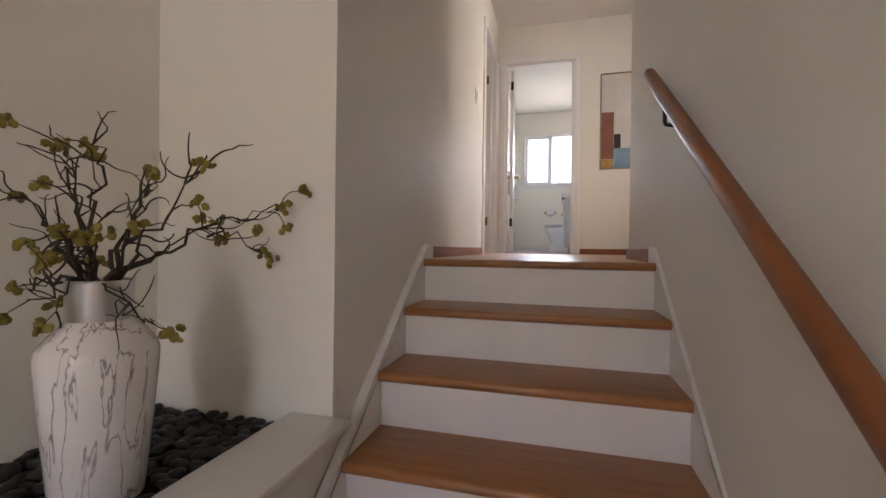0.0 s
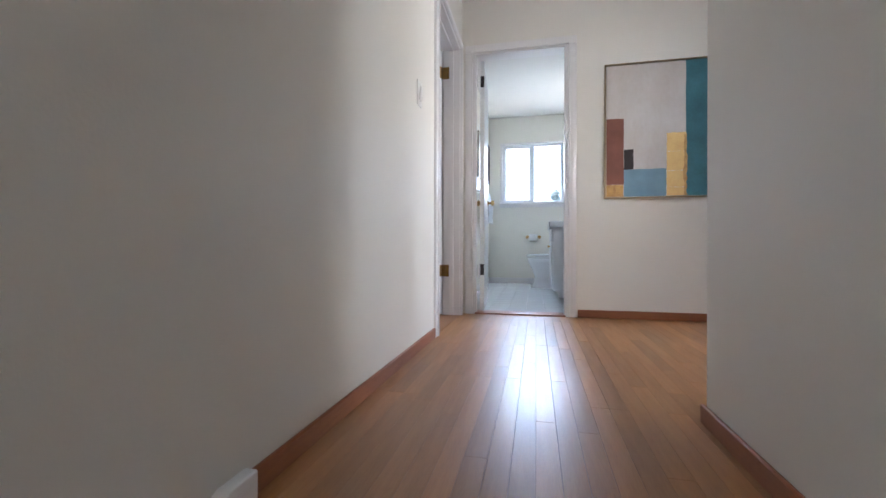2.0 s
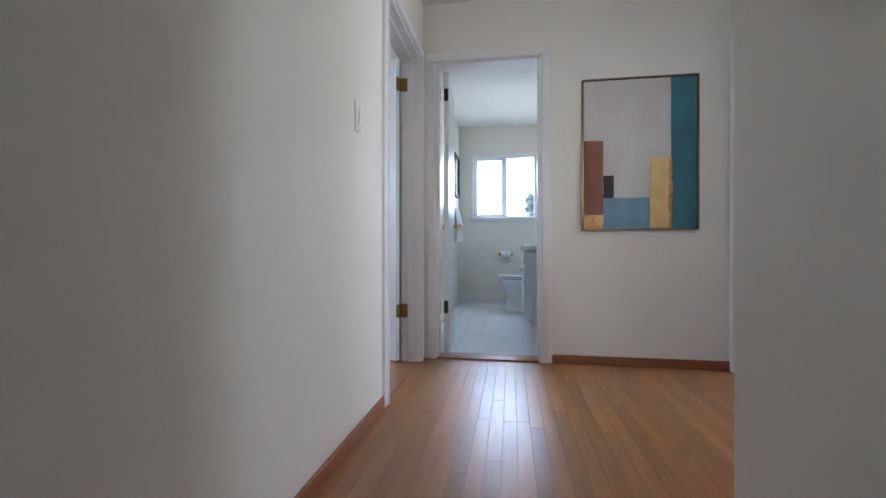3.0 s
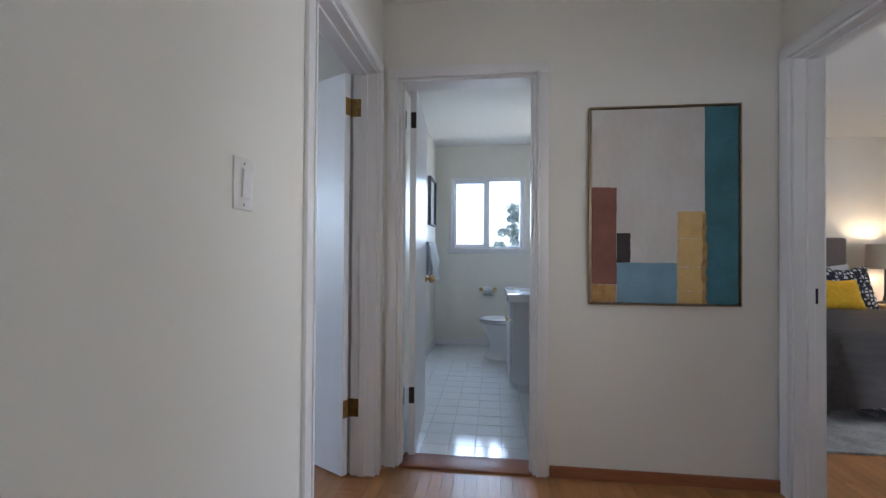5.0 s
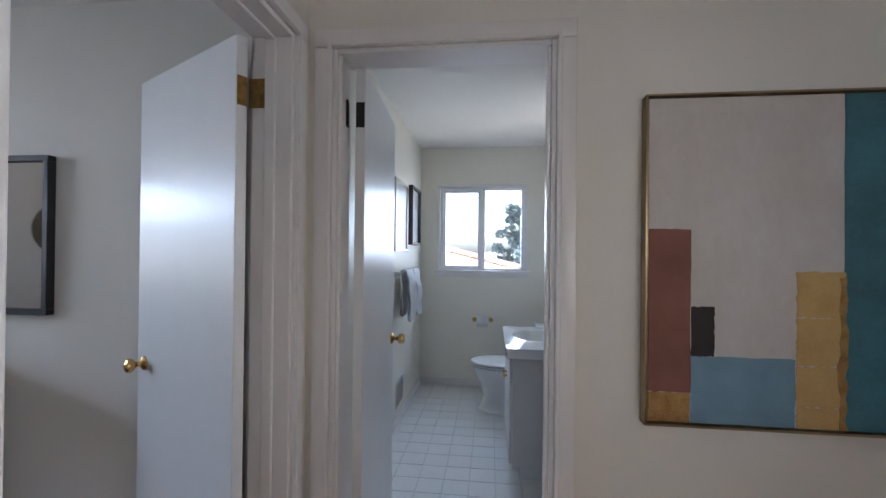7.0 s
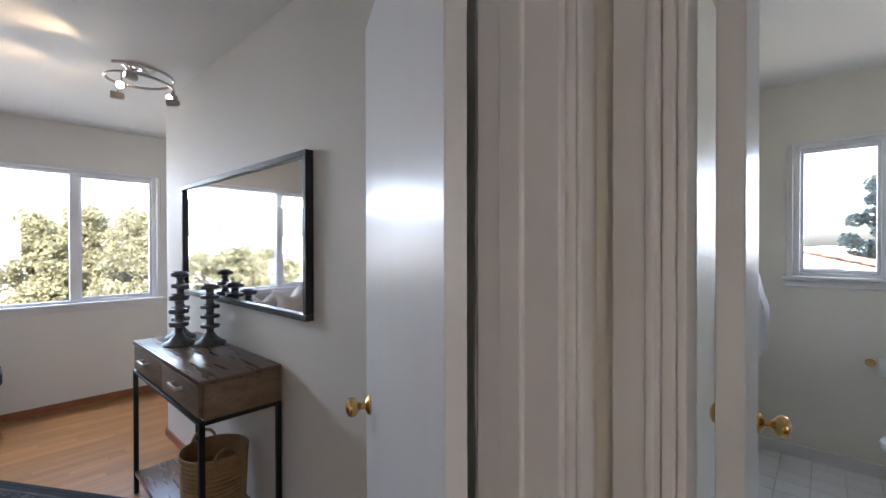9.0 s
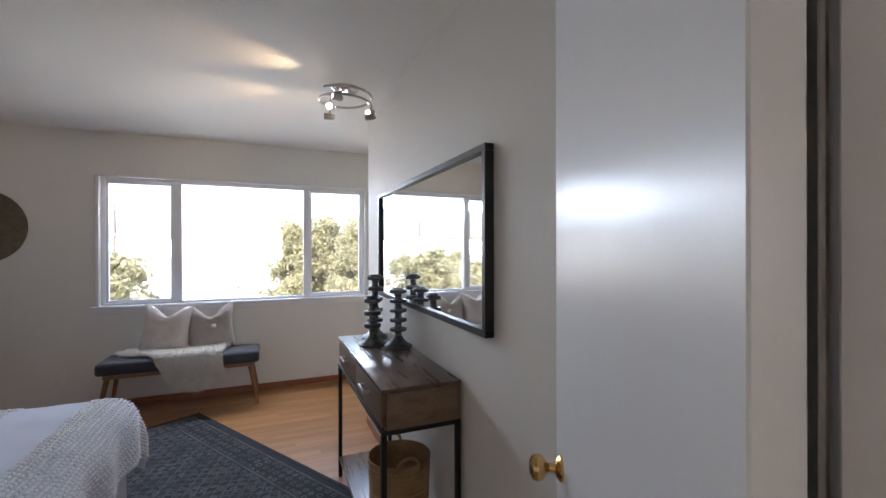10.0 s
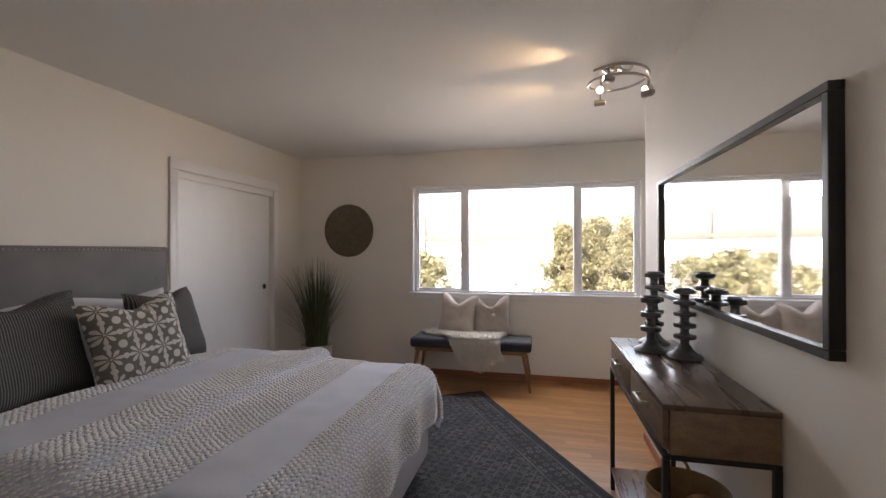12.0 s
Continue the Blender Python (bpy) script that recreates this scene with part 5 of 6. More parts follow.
for start, end, r, twigs, leaves, strands, rise in (
        ((0.03, -0.01, 0.10), (0.166, 0.380, 0.287), 0.0050, 10, 7, 2, 0.02),
        ((0.03, -0.01, 0.10), (0.105, -0.01, 0.205), 0.0062, 1, 0, 1, 0.0),
        ((0.098, 0.185, 0.194), (0.109, 0.380, 0.146), 0.0032, 4, 2, 1, 0.03),
        ((0.03, -0.03, 0.10), (0.255, -0.06, 0.010), 0.0034, 6, 0, 2, -0.01),
        ((0.03, 0.02, 0.10), (0.215, 0.06, 0.345), 0.0042, 6, 0, 1, 0.0),
        ((0.0, 0.03, 0.10), (0.05, 0.07, 0.345), 0.0068, 9, 0, 2, 0.01),
        ((-0.02, 0.0, 0.10), (-0.06, 0.03, 0.400), 0.0062, 9, 1, 2, 0.02),
        ((-0.02, 0.0, 0.10), (-0.175, 0.04, 0.405), 0.0066, 8, 3, 2, 0.0),
        ((-0.03, -0.02, 0.10), (-0.26, 0.0, 0.285), 0.0052, 6, 2, 2, 0.02),
        ((-0.03, 0.0, 0.10), (-0.25, 0.05, 0.145), 0.0048, 5, 2, 2, 0.04),
        ((-0.03, -0.03, 0.10), (-0.235, -0.02, 0.075), 0.0042, 3, 1, 2, 0.0),
        ((-0.02, -0.04, 0.10), (-0.145, -0.09, 0.020), 0.0028, 2, 1, 1, 0.01),
        ((0.0, -0.04, 0.10), (-0.01, -0.10, 0.010), 0.0026, 2, 0, 1, 0.03),
        ((0.01, -0.03, 0.10), (0.045, -0.07, 0.180), 0.0044, 4, 2, 1, 0.0),
        ((-0.01, -0.02, 0.10), (-0.045, -0.06, 0.200), 0.0044, 4, 2, 1, 0.0)):
    if start[2] < 0.12:
        st = bmesh.new()
        add_tube(st, [Vector((-start[0], -start[1], -0.012)), Vector(start)], [r, r], 6)
        part("stalk", st, M_TWIG, sprays)
    branch(start, end, r, twigs, leaves, strands, rise)
for p, d in leaf_spots[:48]:
    bm = bmesh.new()
    for i in range(rng.randint(5, 8)):
        c = p + Vector((rng.uniform(-0.015, 0.015), rng.uniform(-0.015, 0.015), rng.uniform(-0.012, 0.012)))
        m = Matrix.Translation(c) @ Euler((rng.uniform(0, 6), rng.uniform(0, 6), rng.uniform(0, 6))).to_matrix().to_4x4() @ Matrix.Diagonal((0.0120, 0.0105, 0.0060, 1))
        bmesh.ops.create_icosphere(bm, subdivisions=1, radius=1.0, matrix=m)
    part("leaflet_cluster", bm, M_BUD, sprays, "cluster of small olive leaflets", kind="stuff")

# ---- bathroom ----
M_CERAM = mat("white_ceramic", (0.80, 0.80, 0.80), 0.08, vary=0.01, coat=0.3)
M_VAN = mat("vanity_paint", (0.72, 0.72, 0.73), 0.4, vary=0.015)
M_PAPER = mat("tissue_paper", (0.82, 0.82, 0.81), 0.95, bump=0.3, bump_scale=200)
M_TOWEL = striped("striped_towel", (0.76, 0.76, 0.76), (0.50, 0.50, 0.52), 34, 2)
M_PLAIN = mat("pale_blue_towel", (0.52, 0.56, 0.60), 0.95, bump=0.4, bump_scale=180)
M_PRINT = mat("grey_art_print", (0.50, 0.51, 0.50), 0.35, vary=0.15, scale=5, grain=0.5)
M_GREYF = mat("grey_wood_frame", (0.10, 0.088, 0.082), 0.5, vary=0.1, scale=20, stretch=(1, 1, 6))
M_SOAP = mat("pink_soap", (0.58, 0.36, 0.42), 0.15, vary=0.03)

van = thing("vanity_cabinet", "white bathroom vanity cabinet with brass knobs", "vanity", (0.945, 6.612, -0.020))
part("body", box(-0.200, 0.249, -0.368, 0.368, 0.09, 0.752, 0.003), M_VAN, van, "pale grey painted cabinet body")
part("plinth", box(-0.14, 0.249, -0.363, 0.363, 0.0205, 0.0895), M_VAN, van)
for z0, z1, y0, y1 in ((0.11, 0.60, 0.003, 0.361), (0.11, 0.60, -0.361, -0.003), (0.61, 0.742, -0.361, 0.361)):
    low = z0 < 0.2
    dd = part("cabinet_door" if low else "drawer", box(-0.219, -0.2005, y0, y1, z0, z1, 0.003), M_VAN, van)
    if low:
        part("knob", lathe([(0, 0), (0.008, 0), (0.007, 0.012), (0.014, 0.02), (0.012, 0.028), (0, 0.03)], 16), M_BRASS, dd, "small brass knob", at=pose(-0.219, 0.05 if y0 > 0 else -0.05, 0.555, 0, -90, 0))
top = thing("washbasin_top", "white moulded washbasin top with an oval bowl", "washbasin", (0.935, 6.612, 0.7325))
bm = bmesh.new()
nseg = 48
levels = [("o", 0.0), ("o", 0.060), ("r", 0.062), ("e", 1.05, 0.066), ("e", 0.98, 0.068), ("e", 0.9, 0.055), ("e", 0.7, 0.0), ("e", 0.4, -0.035), ("e", 0.08, -0.045)]
prev = None
for lv in levels:
    ring = []
    for i in range(nseg):
        a = 2 * math.pi * i / nseg
        ca, sa = math.cos(a), math.sin(a)
        k = 1 / max(abs(ca) / 0.232, abs(sa) / 0.388)
        if lv[0] == "o":
            ring.append(bm.verts.new((k * ca, k * sa, lv[1])))
        elif lv[0] == "r":
            ring.append(bm.verts.new((k * 0.97 * ca, k * 0.97 * sa, lv[1])))
        else:
            ring.append(bm.verts.new((-0.02 + lv[1] * 0.155 * ca, lv[1] * 0.205 * sa, lv[2])))
    if prev:
        for i in range(nseg):
            bm.faces.new((prev[i], prev[(i + 1) % nseg], ring[(i + 1) % nseg], ring[i]))
    prev = ring
bm.faces.new(prev)
part("basin", bm, M_CERAM, top)
fc = thing("faucet", "chrome washbasin faucet with two round handles", "faucet", (1.125, 6.612, 0.7945))
part("spout", tube([(0, 0, 0), (0, 0, 0.07), (-0.03, 0, 0.095), (-0.09, 0, 0.085), (-0.105, 0, 0.065)], [0.016, 0.014, 0.012, 0.010, 0.010], 14), M_CHROME, fc)
for sy in (-1, 1):
    part("handle", lathe([(0, 0), (0.018, 0), (0.016, 0.02), (0.022, 0.035), (0.018, 0.05), (0, 0.052)], 18), M_CHROME, fc, at=pose(0.005, sy * 0.08, 0))
sb = thing("soap_dispenser", "pink glass soap dispenser with a brass pump", "soap dispenser", (1.10, 6.82, 0.7945))
part("bottle", lathe([(0, 0), (0.024, 0), (0.026, 0.01), (0.026, 0.055), (0.012, 0.078), (0.010, 0.1), (0, 0.1)], 24), M_SOAP, sb)
part("pump", tube([(0, 0, 0.1), (0, 0, 0.135), (-0.03, 0, 0.138)], 0.006, 10), M_BRASS, sb, "brass pump")

wc = thing("toilet", "white ceramic toilet with the lid down", "toilet", (0.80, 7.345, 0))


def oval(levels_, cx, n=36):
    bm = bmesh.new()
    prev = None
    for sx, sy, z, ox in levels_:
        ring = [bm.verts.new((cx + ox + sx * math.cos(2 * math.pi * i / n), sy * math.sin(2 * math.pi * i / n), z)) for i in range(n)]
        if prev:
            for i in range(n):
                bm.faces.new((prev[i], prev[(i + 1) % n], ring[(i + 1) % n], ring[i]))
        else:
            bm.faces.new(ring)
        prev = ring
    bm.faces.new(prev)
    return bm


part("bowl", oval([(0.236, 0.128, 0.0, 0.02), (0.238, 0.130, 0.02, 0.02), (0.222, 0.112, 0.05, 0.03), (0.205, 0.104, 0.14, 0.04), (0.222, 0.135, 0.25, 0.02), (0.250, 0.172, 0.33, 0.0), (0.258, 0.180, 0.365, 0.0), (0.256, 0.178, 0.388, 0.0), (0.20, 0.13, 0.389, 0.0)], -0.08), M_CERAM, wc)
part("seat", oval([(0.262, 0.182, 0.396, 0), (0.270, 0.190, 0.402, 0), (0.264, 0.184, 0.410, 0)], -0.085), M_CERAM, wc)
part("lid", oval([(0.262, 0.182, 0.4165, 0), (0.274, 0.193, 0.424, 0), (0.270, 0.190, 0.433, 0), (0.250, 0.170, 0.438, 0), (0.18, 0.12, 0.440, 0)], -0.085), M_CERAM, wc)
tk = part("tank", box(0.21, 0.395, -0.22, 0.22, 0.392, 0.70, 0.025, 3), M_CERAM, wc)
part("tank_lid", box(0.20, 0.398, -0.23, 0.23, 0.7005, 0.735, 0.012, 3), M_CERAM, tk)

tp = thing("toilet_roll_holder", "brass toilet roll holder with a white paper roll", "toilet roll holder", (0.53, 7.9795, 0.68))
for sx in (-1, 1):
    part("post", lathe([(0, 0), (0.024, 0), (0.022, 0.006), (0.010, 0.016), (0.009, 0.05), (0.014, 0.058), (0.010, 0.068), (0, 0.07)], 18), M_BRASS, tp, at=pose(sx * 0.085, 0, 0, 90, 0, 0))
part("paper_roll", tube([(-0.055, -0.056, -0.01), (0.055, -0.056, -0.01)], 0.052, 28), M_PAPER, tp, "white paper roll")

# The nearer silver frame imitates the dark frame's reflection in the door leaf.
for y0, y1, z0, z1 in ((6.74, 7.19, 1.37, 1.93), (7.32, 7.76, 1.43, 1.96)):
    pf = thing("framed_print", "small pale print in a dark wooden frame" if y0 > 7.2 else "pale silver frame imitating a reflection of the dark one", "picture", (-0.1195, (y0 + y1) / 2, z0), group="bathroom prints")
    w2, h2 = (y1 - y0) / 2, z1 - z0
    for b in ((-w2, w2, 0, 0.022), (-w2, w2, h2 - 0.022, h2), (-w2, -w2 + 0.022, 0.0222, h2 - 0.0222), (w2 - 0.022, w2, 0.0222, h2 - 0.0222)):
        part("frame_bar", box(0.001, 0.04 if y0 > 7.2 else 0.022, b[0], b[1], b[2], b[3], 0.002, 1), M_GREYF if y0 > 7.2 else M_NICKEL, pf)
    part("print", box(0.002, 0.012, -w2 + 0.0225, w2 - 0.0225, 0.0225, h2 - 0.0225), M_PRINT, pf)

tb = thing("towel_bar", "chrome towel bar on the bathroom wall", "towel bar", (-0.1195, 7.06, 1.20))
part("bar", tube([(0.07, -0.33, 0), (0.07, 0.33, 0)], 0.008, 12), M_CHROME, tb)
for sy in (-1, 1):
    part("post", tube([(0.0005, sy * 0.31, 0), (0.07, sy * 0.31, 0)], [0.018, 0.010], 12), M_CHROME, tb)


def hung_towel(name, label, material, at, width, front, back, seed):
    """A towel folded over a bar that runs along y."""
    bm = bmesh.new()
    prof = [(-0.026 - 0.004 * math.sin(k * 2.1), -back + back * k / 8) for k in range(8)]
    prof += [(0.026 * math.cos(radians(180 - a)), 0.016 + 0.014 * math.sin(radians(a))) for a in range(0, 181, 22)]
    prof += [(0.028 + 0.022 * math.sin(min(1.0, k / 4) * 1.57) + 0.006 * math.sin(k * 1.1 + seed), -front * k / 10) for k in range(1, 11)]
    g = []
    for i in range(13):
        f = i / 12
        g.append([bm.verts.new((x + 0.014 * math.sin(f * 13 + seed) * min(1, max(0, -z) / 0.15), (f - 0.5) * width * (1 - 0.18 * max(0, -z) / front) + 0.004 * math.sin(z * 20 + seed), z + 0.003 * math.sin(f * 13))) for x, z in prof])
    for i in range(12):
        for k in range(len(prof) - 1):
            bm.faces.new((g[i][k], g[i + 1][k], g[i + 1][k + 1], g[i][k + 1]))
    bmesh.ops.recalc_face_normals(bm, faces=bm.faces)
    bmesh.ops.solidify(bm, geom=list(bm.faces), thickness=0.012)
    ob = new(name, mesh_of(name, bm, material))
    ob.matrix_world = at
    return tagged(ob, label, "towel", "bathroom towels")


hung_towel("hand_towel", "grey and white striped towel folded over the bar", M_TOWEL, pose(-0.0495, 6.93, 1.20), 0.26, 0.37, 0.33, 1.0)
hung_towel("hand_towel", "grey and white striped towel folded over the bar", M_TOWEL, pose(-0.0495, 7.21, 1.20), 0.22, 0.36, 0.20, 2.6)
tr = thing("towel_ring", "chrome towel ring beside the mirror cabinet", "towel ring", (1.1995, 7.45, 1.36))
part("post", tube([(-0.0005, 0, 0), (-0.05, 0, 0)], [0.018, 0.008], 12), M_CHROME, tr)
part("ring", tube(arc((-0.05, 0, -0.06), 0.06, 90, 450, 28, (0, 1, 0), (0, 0, 1)), 0.005, 8), M_CHROME, tr)
hung_towel("hand_towel", "pale blue hand towel hanging from the ring", M_PLAIN, pose(1.1495, 7.45, 1.245), 0.15, 0.24, 0.22, 4.0)

vent = thing("wall_vent", "grey metal wall vent near the floor", "vent", (-0.1195, 7.0, 0.14))
part("frame", box(0.0005, 0.006, -0.13, 0.13, 0.0, 0.20, 0.002, 1), M_VAN, vent)
for i in range(9):
    part("slat", box(0.0065, 0.012, -0.115, 0.115, 0.018 + i * 0.019, 0.029 + i * 0.019, 0.001, 1), M_NICKEL, vent)

mc = thing("mirror_cabinet", "white bathroom cabinet with a mirrored door", "mirror cabinet", (1.1995, 6.95, 1.21))
part("case", box(-0.095, -0.0005, -0.25, 0.25, 0.0, 0.72, 0.003), M_VINYL, mc)
part("mirror_door", box(-0.106, -0.0955, -0.25, 0.25, 0.0, 0.72, 0.002, 1), M_MIRROR, mc, "mirror glass door")
part("rail", box(-0.115, -0.0005, -0.26, 0.26, -0.028, -0.001, 0.003), M_CHROME, mc, "chrome ledge")
vl = thing("vanity_light", "chrome wall lamp with lit white glass shades", "wall lamp", (1.1995, 6.95, 2.18))
part("backplate", box(-0.03, -0.0005, -0.22, 0.22, -0.02, 0.06, 0.01), M_CHROME, vl)
M_SHADE = glow("lit_white_glass", (1.0, 0.95, 0.88), 0.45)
for yy in (-0.14, 0.14):
    part("arm", tube([(-0.03, yy, 0.02), (-0.08, yy, 0.04), (-0.09, yy, 0.042)], 0.008, 10), M_CHROME, vl)
    part("shade", lathe([(0.022, -0.055), (0.032, -0.062), (0.050, -0.095), (0.064, -0.135), (0.070, -0.155), (0.066, -0.155), (0.046, -0.095), (0.022, -0.064)], 28), M_SHADE, vl, "glowing white glass shade", at=pose(-0.09, yy, 0.10))

sh = thing("shower_door", "framed sliding glass shower door with towel bar", "shower door", (1.02, 5.585, 0))
for b in ((-0.015, 0.015, 0.43, 0.46, 0.10, 1.86), (-0.015, 0.015, -0.46, -0.43, 0.10, 1.86), (-0.02, 0.02, -0.46, 0.46, 1.8605, 1.90), (-0.02, 0.02, -0.46, 0.46, 0.07, 0.0995)):
    part("frame_bar", box(*b, 0.003), M_CHROME, sh)
gp = part("glass_panel", box(-0.003, 0.003, -0.4295, 0.4295, 0.1005, 1.8600), M_SHGLASS, sh, "smoky shower glass")
gp.visible_shadow = False
part("towel_bar", tube([(-0.055, -0.32, 1.10), (-0.055, 0.32, 1.10)], 0.009, 12), M_CHROME, sh)
for sy in (-1, 1):
    part("bar_post", tube([(-0.0035, sy * 0.31, 1.10), (-0.055, sy * 0.31, 1.10)], 0.007, 8), M_CHROME, sh)
part("curb", box(-0.06, 0.06, -0.465, 0.463, 0.0005, 0.0695, 0.008), M_TILE, sh)
# tiles on the shower partition
M_BAND = mat("grey_band_tile", (0.36, 0.33, 0.31), 0.35, vary=0.05)
# Satin, greyer copy of the white tile; its colour carries the partition's shade.
M_TILE_SHADED = mat("satin_tile_shaded", (0.76, 0.74, 0.70), 0.38, vary=0.015, rand=0.02, scale=4)
stub = bpy.data.objects["wall_shower_side"]
tm = {}
for z in range(16):
    band = z in (4, 11)
    key = "band" if band else "white"
    if key not in tm:
        tm[key] = mesh_of("tile", box(-0.006, 0.0, -0.0492, 0.0492, -0.0755, 0.0755, 0.0015, 1), M_BAND if band else M_TILE_SHADED, False)
    for k in range(2):
        ob = new("tile", tm[key])
        ob.parent = stub
        ob.matrix_basis = pose(1.0195, 6.10 + k * 0.1, 0.08 + z * 0.1525)
    if ("n", key) not in tm:
        tm["n", key] = mesh_of("tile", box(-0.0742, 0.0742, -0.006, 0.0, -0.0755, 0.0755, 0.0015, 1), M_BAND if band else M_TILE_SHADED, False)
    for k in range(4):
        ob = new("tile", tm["n", key])
        ob.parent = stub
        ob.matrix_basis = pose(1.096 + k * 0.15, 6.0495, 0.08 + z * 0.1525)

# ---- guest room ----
M_QUILT = mat("charcoal_quilt", (0.06, 0.052, 0.049), 0.9, vary=0.06, scale=8, bump=0.5, bump_scale=30, stretch=(0.4, 4, 4))
M_TAUPE = mat("taupe_headboard", (0.17, 0.145, 0.125), 0.85, vary=0.04, bump=0.2, bump_scale=200)
M_YELLOW = mat("mustard_cushion", (0.62, 0.36, 0.008), 0.95, vary=0.08, scale=30, grain=0.4, bump=0.9, bump_scale=110)
M_DOTS = cells("navy_dotted_cushion", (0.62, 0.62, 0.62), (0.018, 0.02, 0.032), 26, 0.17, (1, 0.01, 1))
M_SHAG = mat("grey_shag", (0.42, 0.41, 0.39), 0.95, vary=0.12, scale=6, grain=0.8, bump=1.0, bump_scale=60, color2=(0.15, 0.15, 0.15))
M_NWOOD = mat("pale_oak", (0.46, 0.27, 0.11), 0.4, grain=0.5, scale=6, stretch=(1, 6, 6), color2=(0.36, 0.2, 0.08))
M_LSHADE = mat("linen_lampshade", (0.62, 0.54, 0.44), 0.9, vary=0.03, bump=0.2, bump_scale=200)

gb = thing("guest_bed", "bed with charcoal quilt and taupe padded headboard", "bed", (3.66, 6.93, 0))
part("base", box(-0.70, 0.70, -0.95, 0.93, 0.08, 0.30, 0.01), M_SHEET, gb, "white bed skirt")
part("mattress", box(-0.72, 0.72, -0.97, 0.94, 0.302, 0.56, 0.05, 3), M_SHEET, gb)
part("headboard", box(-0.76, 0.76, 0.945, 1.03, 0.1, 1.32, 0.03, 3), M_TAUPE, gb)
q = bmesh.new()
gq = []
for i in range(61):
    row = []
    for k in range(61):
        u, v = -1.10 + 2.20 * i / 60, -1.40 + 1.95 * k / 60
        x, dx = drape(u, 0.76, 0.08, 0.25)
        y, dy = drape(v, 1.0, 0.08, 0.22) if v < 0 else (v, 0.0)
        wv = 0.03 * math.sin(v * 9 + 1.2 * math.sin(u * 4)) * min(1, dx * 3) + 0.03 * math.sin(u * 11) * min(1, dy * 3)
        row.append(q.verts.new((x + math.copysign(wv, u) * (dx > 0.05), y + wv * (dy > 0.05), 0.585 - max(dx, dy) - 0.2 * min(dx, dy) + 0.006 * math.sin(v * 46))))
    gq.append(row)
for i in range(60):
    for k in range(60):
        q.faces.new((gq[i][k], gq[i + 1][k], gq[i + 1][k + 1], gq[i][k + 1]))
bmesh.ops.recalc_face_normals(q, faces=q.faces)
bmesh.ops.solidify(q, geom=list(q.faces), thickness=-0.012)
part("quilt", q, M_QUILT, gb, "charcoal ribbed quilt hanging over the edge")
cushion("guest_pillow", "white pillow leaning on the taupe headboard", M_SHEET, pose(4.10, 7.78, 0.82, -16, 0, 2), 0.62, 0.44, 0.16, 41, 0.02, "pillow")
cushion("dotted_cushion", "navy cushion with rows of white dots on the guest bed", M_DOTS, pose(4.19, 7.60, 0.80, -20, 0, -2), 0.50, 0.46, 0.15, 42, 0.03)
cushion("yellow_cushion", "bright mustard yellow fluffy cushion on the guest bed", M_YELLOW, pose(4.0, 7.44, 0.735, -22, 0, 0), 0.42, 0.32, 0.14, 43, 0.0)
ns = thing("nightstand", "pale oak nightstand beside the guest bed", "nightstand", (4.70, 7.72, 0))
part("top", box(-0.24, 0.24, -0.22, 0.22, 0.60, 0.625, 0.003), M_NWOOD, ns)
part("case", box(-0.22, 0.22, -0.20, 0.20, 0.38, 0.5995, 0.003), M_NWOOD, ns)
for sx in (-1, 1):
    for sy in (-1, 1):
        part("leg", tube([(sx * 0.21, sy * 0.19, 0.0), (sx * 0.19, sy * 0.17, 0.3795)], [0.012, 0.02], 10), M_NWOOD, ns)
tl = thing("table_lamp", "table lamp with a linen drum shade, lit", "table lamp", (4.68, 7.74, 0.6255))
part("base", lathe([(0, 0), (0.07, 0), (0.07, 0.012), (0.03, 0.03), (0.018, 0.10), (0.014, 0.36), (0, 0.36)], 24), M_DARKM, tl)
part("shade", lathe([(0.165, 0.36), (0.150, 0.62), (0.147, 0.62), (0.162, 0.36)], 36), M_LSHADE, tl)
part("bulb", lathe([(0, 0.36), (0.012, 0.37), (0.03, 0.43), (0.022, 0.47), (0, 0.48)], 16), glow("warm_bulb", (1.0, 0.75, 0.45), 6.0), tl)
data = bpy.data.lights.new("table_lamp_glow", "POINT")
data.energy, data.color, data.shadow_soft_size = 1.6, (1.0, 0.72, 0.42), 0.04
new("table_lamp_glow", data).matrix_world = pose(4.68, 7.74, 1.14)
sr = thing("shag_rug", "mottled grey shaggy rug under the guest bed", "rug", (3.6, 6.4, 0.0))
part("backing", box(-1.15, 1.2, -0.95, 1.0, 0.0005, 0.018, 0.006), M_SHAG, sr)

# ---- outside ----
# Land and city base colours are paled to imitate distance haze.
M_LAND = mat("haze_paled_land", (0.46, 0.45, 0.42), 0.95, vary=0.1, scale=0.02, grain=0.6, color2=(0.42, 0.43, 0.39))
M_CITY = mat("haze_paled_city_block", (0.68, 0.66, 0.63), 0.9, vary=0.1, rand=0.3, island=True, scale=0.2)
M_ROOF = mat("terracotta_roof", (0.42, 0.17, 0.10), 0.85, vary=0.12, scale=3, rand=0.15, island=True)
M_SHAKE = mat("grey_shake", (0.13, 0.12, 0.12), 0.9, vary=0.15, scale=5, rand=0.3, island=True)
M_STUCCO = mat("cream_stucco", (0.58, 0.54, 0.47), 0.9, vary=0.03, scale=4, bump=0.3, bump_scale=50)
M_BARK = mat("bark", (0.10, 0.07, 0.05), 0.95, vary=0.15, scale=8, bump=0.6, bump_scale=20)
